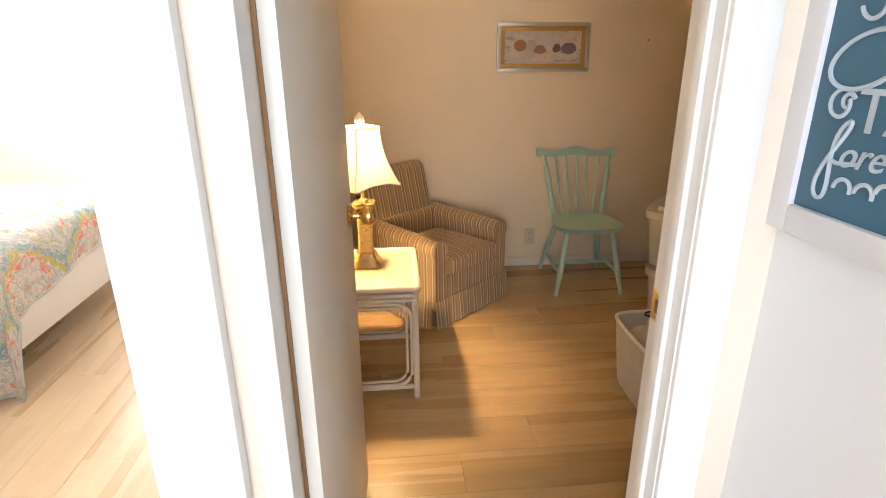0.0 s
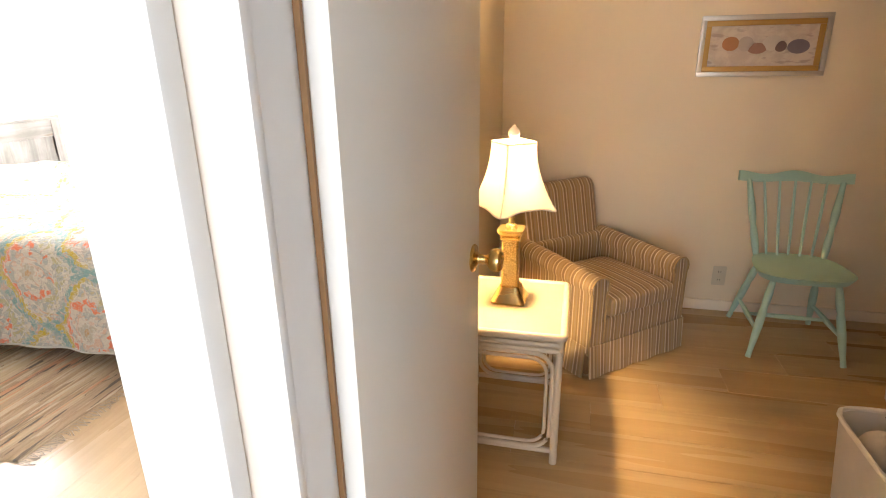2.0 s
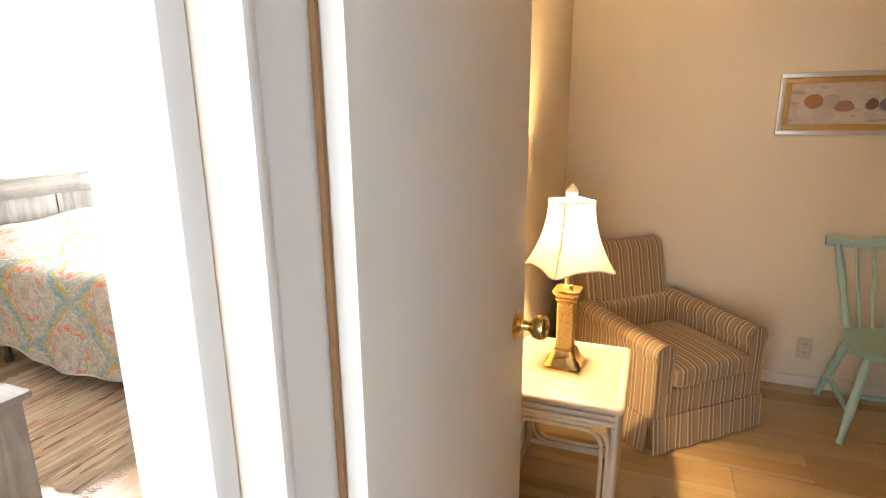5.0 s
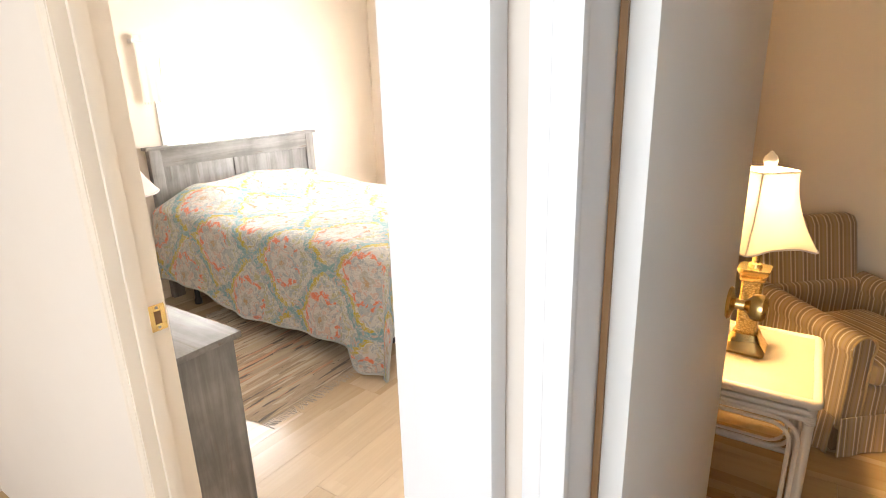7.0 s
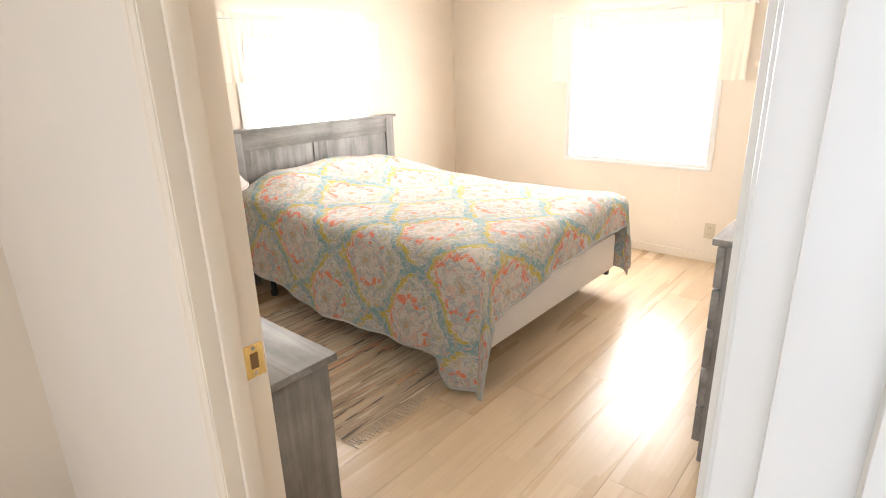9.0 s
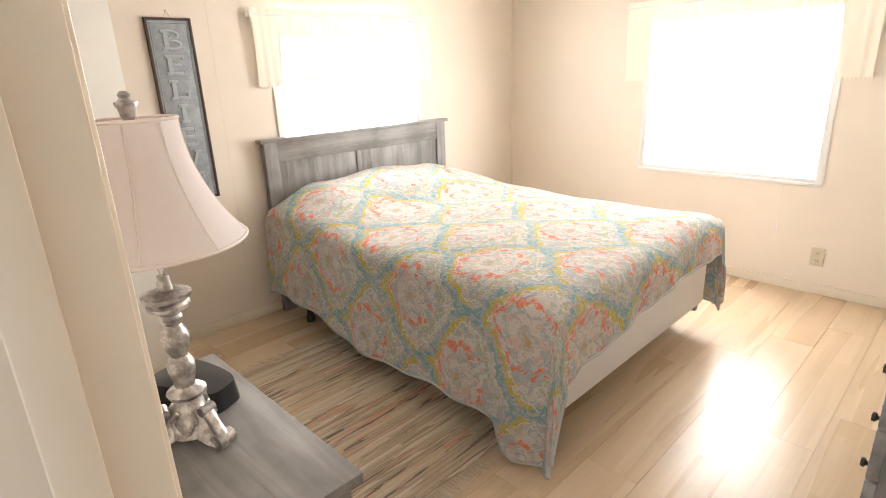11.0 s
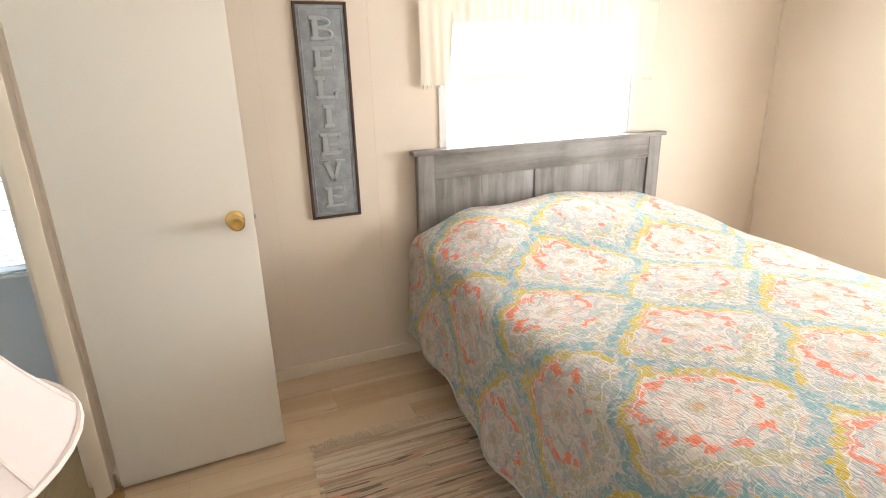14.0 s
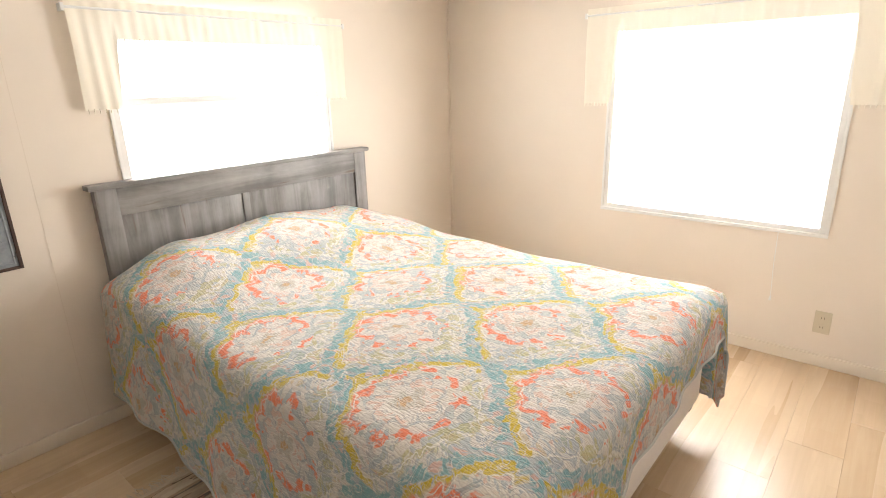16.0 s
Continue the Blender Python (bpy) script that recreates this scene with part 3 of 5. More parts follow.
# closet walls: the recess's shade is put into a near-black colour
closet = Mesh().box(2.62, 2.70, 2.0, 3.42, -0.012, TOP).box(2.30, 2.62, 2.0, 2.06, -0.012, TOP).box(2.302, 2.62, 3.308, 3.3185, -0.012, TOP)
solid("wall_closet", closet, CLOSETSHADE, "walls inside the den closet, coloured near-black as its shade", "wall")
wall("wall_hall_east", "x", 0.62, 0.10, (-2.5, 0.57), -0.012, TOP, [], HALLPALE, "pale hall wall with a lettered sign")
wall("wall_hall_west", "x", -2.48, 0.08, (-2.5, 0.57), -0.012, TOP, [], HALLWALL, "plain hall wall")
wall("wall_hall_back", "y", -2.5, 0.10, (-2.48, 0.62), -0.012, TOP, [(-1.27, 0.47, 0.4, 2.1)], HALLWALL, "hall wall with a bright opening")
wall("wall_bath_south", "y", -1.1, 0.08, (-3.77, -2.48), -0.012, TOP, [], BATHWALL, "plain bathroom wall")
solid("ceiling", Mesh().box(-3.95, 2.75, -2.6, 4.55, TOP, TOP + 0.1), CEIL, "flat off-white ceiling", "ceiling")


def strip_run(name, pieces, mat, label):
    m = Mesh()
    for b in pieces:
        m.box(*b, 0.003)
    return solid(name, m, mat, label, "baseboard")


BH = 0.062
strip_run("baseboard_west", [(-3.769, -3.755, 0.662, 4.385, 0.0, BH)], CREAMTRIM, "low cream baseboard under the headboard wall")
strip_run("baseboard_north", [(-3.755, -0.441, 4.385, 4.399, 0.0, BH)], CREAMTRIM, "low cream baseboard under the big window")
strip_run("baseboard_south", [(-3.755, -3.27, 0.661, 0.674, 0.0, BH), (-2.48, -1.23, 0.661, 0.674, 0.0, BH)], CREAMTRIM, "low cream baseboard")
strip_run("baseboard_den", [(-0.349, 2.199, 3.306, 3.319, 0.0, BH), (-0.349, -0.336, 0.70, 3.305, 0.0, BH)], CREAMTRIM, "low tan baseboard in the den")

# panel seams and the corner bead of the bedroom walls
seams = Mesh()
for y in (0.98, 1.385, 1.86):
    seams.box(-3.7705, -3.7692, y, y + 0.0016, BH, TOP)
solid("trim_panel_seams", seams, paint("seam_shadow", (0.73, 0.635, 0.525), 0.7, 0.02), "fine vertical seams between wall panels", "trim")
solid("trim_corner", Mesh().box(-3.769, -3.757, 4.388, 4.399, BH, TOP, 0.003), CREAMTRIM, "slim cream corner bead", "trim")


def knob_mesh(m, at, turn, key=False):
    m.lathe([(0.001, 0.0), (0.031, 0.0), (0.033, 0.003), (0.030, 0.007), (0.018, 0.010), (0.011, 0.014), (0.010, 0.030), (0.016, 0.036), (0.024, 0.042), (0.027, 0.052), (0.026, 0.062), (0.020, 0.068), (0.012, 0.068), (0.010, 0.065), (0.001, 0.065)], at, 28, turn)
    return m


TURN_X = Matrix.Rotation(radians(90), 3, "Y")
TURN_NX = Matrix.Rotation(radians(-90), 3, "Y")


def door_set(name, x0, x1, label, sides, jamb=0.016, hinged_low=False, reveal=0.562):
    """Jambs, stops and casings of an opening in the south wall. sides: (inner x, outer x, front y, step, paint)."""
    d = thing(name, pose(0, 0, 0), label, "door", "", "structure")
    part("jamb", Mesh().box(x0, x0 + jamb, 0.562, 0.664, -0.01, DOORH - jamb, 0.002), TRIM if hinged_low else sides[0][4], d)
    part("jamb", Mesh().box(x1 - jamb, x1, reveal, 0.664, -0.01, DOORH - jamb, 0.002), TRIM, d)
    part("head_jamb", Mesh().box(x0, x1, 0.562, 0.664, DOORH - jamb, DOORH, 0.002), TRIM, d)
    if not hinged_low:
        part("stop", Mesh().box(x0 + jamb, x0 + jamb + 0.011, 0.590, 0.622, -0.01, DOORH - jamb, 0.004), sides[0][4], d)
    if hinged_low:
        part("stop", Mesh().box(x1 - jamb - 0.011, x1 - jamb, 0.590, 0.622, -0.01, DOORH - jamb, 0.004), TRIM, d)
    for inner, outer, front, step, mat in sides:
        back = 0.5695 if front < 0.6 else 0.6605
        s = 1 if outer > inner else -1
        a = inner + s * step
        if step:
            part("casing_lip", Mesh().box(min(inner, a + 0.004 * s), max(inner, a + 0.004 * s), min(front, back) + 0.026, max(front, back), -0.01, DOORH + 0.05, 0.003), mat, d)
        m = Mesh().box(min(a, outer), max(a, outer), min(front, back), max(front, back), -0.01, DOORH + 0.05, 0.006)
        if not step:
            # shallow moulding
            w = outer - inner
            for f0, f1, k in ((0.55, 1.0, 0.0012),):
                lo, hi = sorted((inner + w * f0, inner + w * f1))
                m.box(lo, hi, front - k if front < 0.6 else back, back if front < 0.6 else front + k, -0.01, DOORH + 0.05, 0.003)
        part("casing", m, mat, d)
    return d


def door_leaf(parent, hinge, angle, width, front, label, raw_edge=False, knob_z=0.96, sides=(1, -1), hinges=True):
    """A flush door: local x runs from the hinge to the free edge, local y is its thickness."""
    m4 = pose(hinge[0], hinge[1], 0, 0, 0, angle)
    leaf = part("leaf", Mesh().box(0.0, width, -0.0175, 0.0175, 0.018, DOORH - 0.02, 0.002), front, parent, label, m4)
    for s in sides:
        t = Matrix.Rotation(radians(-90 * s), 3, "X")
        part("knob", knob_mesh(Mesh(), (width - 0.062, 0.0172 * s, knob_z), t), BRASS, leaf, "polished brass knob")
    lat = Mesh().box(width - 0.0005, width + 0.0015, -0.012, 0.012, knob_z - 0.028, knob_z + 0.028, 0.0005).box(width, width + 0.009, -0.006, 0.006, knob_z - 0.008, knob_z + 0.008, 0.002)
    part("latch", lat, STEEL, leaf, "steel latch plate")
    for z in (0.25, 1.0, 1.78) if hinges else ():
        part("hinge", Mesh().tube([(-0.002, -0.021, z - 0.045), (-0.002, -0.021, z + 0.045)], 0.005), BRASS, leaf, "small brass hinge")
    return leaf


def strike_plate(parent, x, y, z, out):
    s = Mesh()
    a, b = sorted((x, x + 0.0016 * out))
    s.box(a, b, y - 0.032, y - 0.020, z - 0.029, z + 0.029, 0.0004)
    s.box(a, b, y - 0.006, y + 0.004, z - 0.029, z + 0.029, 0.0004)
    s.box(a, b, y - 0.020, y - 0.006, z - 0.029, z - 0.014, 0.0004)
    s.box(a, b, y - 0.020, y - 0.006, z + 0.014, z + 0.029, 0.0004)
    c, e = sorted((x, x - 0.012 * out))
    s.box(c, e, y + 0.003, y + 0.0055, z - 0.020, z + 0.020, 0.0006)
    p = part("strike_plate", s, BRASS, parent, "brass strike plate")
    part("latch_hole", Mesh().box(min(x, x + 0.0008 * out), max(x, x + 0.0008 * out), y - 0.020, y - 0.006, z - 0.014, z + 0.014), RAWWOOD, p, "raw wooden latch hole")
    for dz in (-0.022, 0.022):
        part("screw", Mesh().lathe([(0.001, 0), (0.0035, 0), (0.003, 0.001), (0.001, 0.001)], (x + 0.0016 * out, y - 0.013, z + dz), 10, TURN_X if out > 0 else TURN_NX), STEEL, p)


d1 = door_set("door_1", -1.173, -0.430, "white cased bedroom doorway with its flush door swung open", [(-1.146, -1.180, 0.559, 0, HALLTRIM), (-0.4296, -0.283, 0.535, 0.044, TRIM), (-1.175, -1.232, 0.675, 0, CREAMTRIM)], 0.030, reveal=0.598)
strike_plate(d1, -1.143, 0.655, 0.962, 1)
door_leaf(d1, (-0.4645, 0.671), 89.5, 0.70, DOORPAINT, "white flush bedroom door standing open", hinges=False)
part("rebate", Mesh().box(-0.4700, -0.4602, 0.636, 0.6675, -0.01, DOORH - 0.031, 0.003), TRIM, d1)
d2 = door_set("door_2", -0.221, 0.481, "white cased den doorway with its flush door swung open", [(-0.208, -0.256, 0.552, 0, TRIM), (0.473, 0.550, 0.552, 0, TRIM)], 0.0112, True)
strike_plate(d2, 0.4698, 0.655, 0.962, -1)
leaf2 = door_leaf(d2, (-0.1915, 0.652), 86.8, 0.660, DOORPAINT, "white flush den door with a brass knob, standing open", False, 0.985, hinges=False)
part("raw_edge", Mesh().box(-0.2088, -0.2015, 0.6440, 0.6505, 0.018, 2.0), RAWWOOD, d2, "raw brown wood in the hinge gap")
d3 = thing("door_3", pose(0, 0, 0), "cream cased bathroom doorway with its flush door swung open", "door", "", "structure")
part("side_board", Mesh().box(-3.309, -3.217, 0.618, 0.6595, -0.01, DOORH - 0.001), CREAM, d3)
part("jamb", Mesh().box(-3.2165, -3.204, 0.614, 0.668, -0.01, DOORH - 0.002, 0.002), CREAMTRIM, d3)
part("jamb", Mesh().box(-2.566, -2.5505, 0.566, 0.664, -0.01, DOORH - 0.002, 0.002), CREAMTRIM, d3)
part("head_jamb", Mesh().box(-3.204, -2.566, 0.57, 0.664, DOORH - 0.018, DOORH - 0.001, 0.002), CREAMTRIM, d3)
part("casing", Mesh().box(-2.552, -2.495, 0.6605, 0.676, -0.01, DOORH + 0.05, 0.005), CREAMTRIM, d3)
door_leaf(d3, (-3.252, 0.690), 92.5, 0.578, DOORPAINT, "white flush bathroom door with a brass knob, standing open", False, 0.955, hinges=False)
wedge = Mesh().add([(-3.215, 0.70, 0.0), (-3.19, 0.70, 0.0), (-3.19, 0.60, 0.0), (-3.215, 0.60, 0.0), (-3.215, 0.70, 0.045), (-3.19, 0.70, 0.045)], [(0, 1, 2, 3), (0, 4, 5, 1), (4, 3, 2, 5), (0, 3, 4), (1, 5, 2)])
solid("door_wedge", wedge, WEDGE, "small wooden wedge at the bathroom door's hinge", "door wedge", "thing")


def window(name, axis, at, a0, a1, z0, z1, rail_z, label, face):
    """A vinyl window in a wall: frame, sashes, panes, sill. face: +1 when the room lies on the plus side."""
    w = thing(name, pose(0, 0, 0), label, "window", "", "structure")

    def bx(m, p0, p1, d0, d1, lo, hi, r=0.002):
        d0, d1 = sorted((at + d0 * face, at + d1 * face))
        return m.box(d0, d1, p0, p1, lo, hi, r) if axis == "x" else m.box(p0, p1, d0, d1, lo, hi, r)

    f = 0.028
    fr = Mesh()
    bx(fr, a0, a0 + f, -0.095, 0.004, z0, z1)
    bx(fr, a1 - f, a1, -0.095, 0.004, z0, z1)
    bx(fr, a0 + f, a1 - f, -0.095, 0.004, z1 - f, z1)
    bx(fr, a0 + f, a1 - f, -0.095, 0.004, z0, z0 + f)
    part("window_frame", fr, VINYL, w)
    part("window_sill", bx(Mesh(), a0 - 0.012, a1 + 0.012, 0.0, 0.014, z0 - 0.014, z0 + 0.004, 0.003), VINYL, w)
    for nm, p0, p1, lo, hi in (("side_trim", a0 - 0.012, a0 + 0.003, z0, z1), ("side_trim", a1 - 0.003, a1 + 0.012, z0, z1)):
        part(nm, bx(Mesh(), p0, p1, 0.0005, 0.010, lo, hi, 0.002), VINYL, w)
    if rail_z is None:
        rail_z = z1 - f - 0.02
    part("meeting_rail", bx(Mesh(), a0 + f, a1 - f, -0.07, -0.04, rail_z - 0.016, rail_z + 0.016), VINYL, w)
    for lo, hi, dd in ((z0 + f, rail_z - 0.016, -0.05), (rail_z + 0.016, z1 - f, -0.062)):
        pane = part("pane", bx(Mesh(), a0 + f, a1 - f, dd - 0.002, dd + 0.002, lo, hi, 0.0), GLASS, w, "clear glass pane")
        pane.visible_shadow = False
    return w


window("window_1", "x", -3.77, 2.19, 3.31, 0.98, 1.77, 1.385, "white vinyl window over the headboard, blown out by daylight", 1)
window("window_2", "y", 4.40, -2.575, -1.445, 0.68, 1.80, None, "large white vinyl window beside the bed", -1)
w3 = window("window_3", "x", -3.77, -0.6, 0.47, 0.72, 1.75, 1.25, "bathroom window behind white slatted blinds", 1)
blind = thing("window_blind", pose(-3.745, 0, 0), "white slatted venetian blind, closed halfway", "blind")
part("head_rail", Mesh().box(-0.02, 0.015, -0.58, 0.46, 1.72, 1.755, 0.003), SLAT, blind)
slat = Mesh().sheet(lambda u, v: (-0.011 + 0.022 * u, v, 0.012 * u + 0.003 * math.sin(math.pi * u)), [i / 4 for i in range(5)], [-0.575, 0.455], 0.0012)
sd = slat.data("slat", SLAT)
for i in range(46):
    s = new("slat", sd)
    s.parent, s.matrix_basis = blind, pose(0, 0, 0.73 + i * 0.0215)
for y in (-0.4, 0.0, 0.3):
    part("cord", Mesh().tube([(0.012, y, 0.73), (0.012, y, 1.73)], 0.001, 5), SLAT, blind)
part("bottom_rail", Mesh().box(-0.012, 0.012, -0.575, 0.455, 0.712, 0.726, 0.003), SLAT, blind)


def outlet(m, label):
    o = thing("wall_outlet", m, label, "outlet")
    part("cover_plate", Mesh().box(-0.036, 0.036, 0.0, 0.006, -0.058, 0.058, 0.0025), OUTLET, o)
    for z in (-0.024, 0.024):
        face = part("receptacle", Mesh().lathe([(0.001, 0), (0.017, 0), (0.0165, 0.0015), (0.001, 0.0015)], (0, 0.0058, z), 20, Matrix.Rotation(radians(-90), 3, "X")), OUTLET, o)
        for x in (-0.006, 0.006):
            part("slot", Mesh().box(x - 0.0012, x + 0.0012, 0.007, 0.0085, z - 0.004, z + 0.006), SLOT, face, "dark slot")
    return o


outlet(pose(-1.39, 4.3995, 0.235, 0, 0, 180), "almond duplex outlet on the cream bedroom wall")
outlet(pose(0.923, 3.3195, 0.215, 0, 0, 180), "almond duplex outlet on the tan den wall")


def valance(name, m, length, top, tail, centre, tail_w, label, seed):
    """Sheer gathered valance: local x along the rod, y out of the wall."""
    v = thing(name, m, label, "curtain")
    rnd = random.Random(seed)
    ph = [rnd.uniform(0, 6.28) for _ in range(6)]

    def hem(u):
        x = u * length
        k = min(x, length - x)
        e = max(0.0, min(1.0, (k - tail_w * 0.90) / (tail_w * 0.2)))
        e = e * e * (3 - 2 * e)
        return tail * (1 - e) + centre * e

    def at(u, t):
        z = top + (hem(u) - top) * t
        fold = 0.0022 * math.sin(u * length * 95 + ph[0] + 2.3 * math.sin(u * 9 + ph[1])) + 0.0018 * math.sin(u * length * 143 + ph[2] + t)
        k = 0.35 + 0.65 * abs(t - 0.13) ** 0.5
        return (u * length, 0.035 + fold * k + 0.004 * math.sin(t * 5 + u * 31), z)

    n = int(length * 150)
    us = [i / n for i in range(n + 1)]
    part("cloth", Mesh().sheet(at, us, [0, 0.03, 0.08, 0.13, 0.18, 0.3, 0.45, 0.6, 0.75, 0.88, 0.96, 1.0]), SHEER, v)
    part("curtain_rod", Mesh().tube([(-0.01, 0.035, top - 0.035), (length + 0.01, 0.035, top - 0.035)], 0.005), VINYL, v, "thin white curtain rod")
    for x in (-0.008, length + 0.008):
        part("rod_bracket", Mesh().box(x - 0.006, x + 0.006, 0.0, 0.042, top - 0.05, top - 0.022, 0.002), VINYL, v)
    # lace edge with small tassels
    lace = Mesh()
    for i in range(0, n, 3):
        u = us[i]
        x, y, z = at(u, 1.0)
        lace.tube([(x, y, z + 0.004), (x + 0.001, y, z - 0.014)], [0.0035, 0.002], 5)
    tagged(part("lace_edge", lace, SHEER, v, "lace edge with small tassels"), kind="stuff")
    return v


valance("valance", pose(-3.769, 3.42, 0, 0, 0, -90), 1.335, 1.775, 1.36, 1.63, 0.15, "cream sheer gathered valance over the headboard window", 3)
valance("valance", pose(-1.29, 4.399, 0, 0, 0, 180), 1.43, 1.80, 1.29, 1.67, 0.17, "cream sheer gathered valance over the big window", 5)
cord = thing("blind_cord", pose(-1.64, 4.38, 0), "thin white pull cord hanging below the big window", "cord")
part("string", Mesh().tube([(0, 0.008, 0.70), (0.003, 0.006, 0.5), (0.012, 0.004, 0.33)], 0.0018, 6), VINYL, cord)
part("tassel", Mesh().lathe([(0.001, 0), (0.006, 0.002), (0.005, 0.02), (0.002, 0.03), (0.001, 0.03)], (0.012, 0.004, 0.302), 10), VINYL, cord)

# ---- bedroom: bed and quilt ----
HX0, HX1, BY0, BY1, BFOOT = -3.752, -3.70, 2.005, 3.455, -1.675
bed = thing("bed", pose(-3.74, 2.77, 0), "double bed with a grey weathered wood headboard and white box spring", "bed")
L = lambda x0, x1, y0, y1, z0, z1, r=0.003: Mesh().box(x0 + 3.74, x1 + 3.74, y0 - 2.77, y1 - 2.77, z0, z1, r)
hb = part("headboard", L(-3.738, -3.722, 2.045, 3.50, 0.30, 1.03), GREYZ, bed, "grey weathered wood headboard")
part("post", L(-3.748, -3.704, 2.040, 2.125, 0.0, 1.048), GREYZ, hb)
part("post", L(-3.748, -3.704, 3.420, 3.505, 0.0, 1.048), GREYZ, hb)
part("top_rail", L(-3.746, -3.706, 2.125, 3.420, 0.93, 1.048), GREYY, hb)
part("stile", L(-3.746, -3.708, 2.685, 2.722, 0.30, 0.93), GREYZ, hb)
part("cap", L(-3.755, -3.690, 2.018, 3.527, 1.048, 1.070, 0.004), GREYY, hb)
for y0, y1 in ((2.125, 2.685), (2.722, 3.420)):
    part("panel", L(-3.724, -3.716, y0 + 0.0006, y1 - 0.0006, 0.30, 0.93, 0.001), GREYZ, hb)
part("box_spring", Mesh().box(0.045, 2.045, -0.735, 0.665, 0.17, 0.40, 0.02), LINEN, bed, "white cloth-covered box spring")
part("mattress", Mesh().box(0.045, 2.04, -0.73, 0.66, 0.40, 0.615, 0.05), LINEN, bed, "white mattress")
part("frame_rail", Mesh().box(0.05, 2.03, -0.70, -0.665, 0.135, 0.172, 0.002).box(0.05, 2.03, 0.60, 0.635, 0.135, 0.172, 0.002).box(1.0, 1.03, -0.665, 0.60, 0.135, 0.17, 0.002), BLACK, bed, "black steel bed frame")
for x in (0.28, 1.80):
    for y in (-0.70, 0.62):
        part("leg", Mesh().lathe([(0.001, 0), (0.024, 0), (0.026, 0.03), (0.018, 0.045), (0.016, 0.14), (0.001, 0.14)], (x, y, 0), 14), BLACK, bed, "black plastic bed leg")
for y in (-0.36, 0.33):
    part("pillow", Mesh().sheet(lambda u, v, y=y: (0.30 + 0.42 * (u - 0.5), y + 0.6 * (v - 0.5), 0.665 + 0.055 * (max(0, (1 - (2 * u - 1) ** 4) * (1 - (2 * v - 1) ** 4))) ** 0.5), [i / 10 for i in range(11)], [i / 10 for i in range(11)], 0.05), LINEN, bed, "white pillow under the quilt")

QT = 0.655


def quilt_top(x, y):
    head = 1 / (1 + math.exp((x + 3.16) / 0.085))
    edge = min(1.0, max(0.0, (y - BY0) / 0.30)) * min(1.0, max(0.0, (BY1 - y) / 0.30))
    edge = edge * edge * (3 - 2 * edge)
    dip = 0.82 + 0.18 * math.cos((y - 2.75) * 8.6)
    wall_side = min(1.0, max(0.25, (x + 3.74) / 0.14))
    wave = 0.006 * math.sin(x * 5.1 + y * 3.0) + 0.004 * math.sin(x * 11.0 - y * 7.0)
    return QT + 0.015 * edge + head * (0.055 + 0.10 * edge * dip) * wall_side + wave


def quilt_at(u, v):
    """u: along the bed, past the foot as a drop; v: across, past the sides as a drop."""
    du = max(0.0, u - BFOOT)
    near, far = max(0.0, BY0 - v), max(0.0, v - BY1)
    dv = max(near, far)
    x, y = min(u, BFOOT), min(max(v, BY0), BY1)
    z = quilt_top(x, y)
    sgn = -1 if near > 0 else 1
    rad = 0.065
    drop = math.hypot(du, dv)
    if drop <= 1e-9:
        # ease over the rim
        k = 0.0
        for gap in (BFOOT - x, y - BY0, BY1 - y):
            if gap < rad:
                k += (1 - gap / rad) ** 2 * 0.018
        return (x, y, z - k)
    cu, cv = du / drop, dv / drop
    if drop > 0.52:
        drop = 0.52 + (drop - 0.52) * 0.72
    t = min(1.0, drop / rad)
    flare = 0.030 * math.sin(t * math.pi / 2) + (0.045 + 0.045 * cv) * max(0.0, drop - rad)
    if cu > 0.05 and cv > 0.05:
        flare += 0.03 * math.sin(2 * math.atan2(dv, du)) ** 0.6 * min(1.0, drop / 0.5)
    fold = 0.0
    if cv > 0.5:
        fold = (0.013 * math.sin(x * 9.0 + 0.6) + 0.010 * math.sin(x * 21.0 + 2.0)) * min(1.0, drop / 0.45) ** 1.4
    if cu > 0.5:
        fold = (0.010 * math.sin(y * 14.0) + 0.006 * math.sin(y * 31.0 + 1.0)) * min(1.0, drop / 0.3) ** 1.4
    if near > 0:
        fold += 0.035 * math.exp(-((u + 1.77) / 0.06) ** 2) * min(1.0, drop / 0.55) ** 2
    flare += fold
    zz = z - 0.018 * (1 if (du > 0) != (dv > 0) else 1.5) - drop * (1 - 0.04) + 0.5 * rad * t * 0.35
    return (x + cu * flare, y + sgn * cv * flare, max(zz, 0.008 + 0.004 * math.sin(u * 40)))


us = [-3.69 + i * 0.025 for i in range(int((BFOOT + 3.69) / 0.025))] + [BFOOT + i * 0.02 for i in range(0, 16)]
vs = [BY0 - 0.60 + i * 0.02 for i in range(30)] + [BY0 + i * (BY1 - BY0) / 56 for i in range(57)] + [BY1 + 0.02 * i for i in range(1, 27)]


def trimmed(u, v):
    """The foot edge lies shorter towards the far side, and the hem is uneven."""
    du = u - BFOOT
    if du > 0:
        k = 1.0 - 0.30 * min(1.0, max(0.0, (v - BY0) / 0.9))
        if v > BY1:
            k += 0.15
        u = BFOOT + du * k
    if v < BY0:
        # the foot corner hangs lower, as a flap of its own
        flap = min(1.0, max(0.0, (u + 1.90) / 0.06))
        v = BY0 - (BY0 - v) * (0.935 + 0.22 * flap * flap * (3 - 2 * flap) + 0.025 * math.sin(u * 4.3 + 0.5) - 0.055 * max(0.0, min(1, (-2.05 - u) / 1.2)))
    return u, v


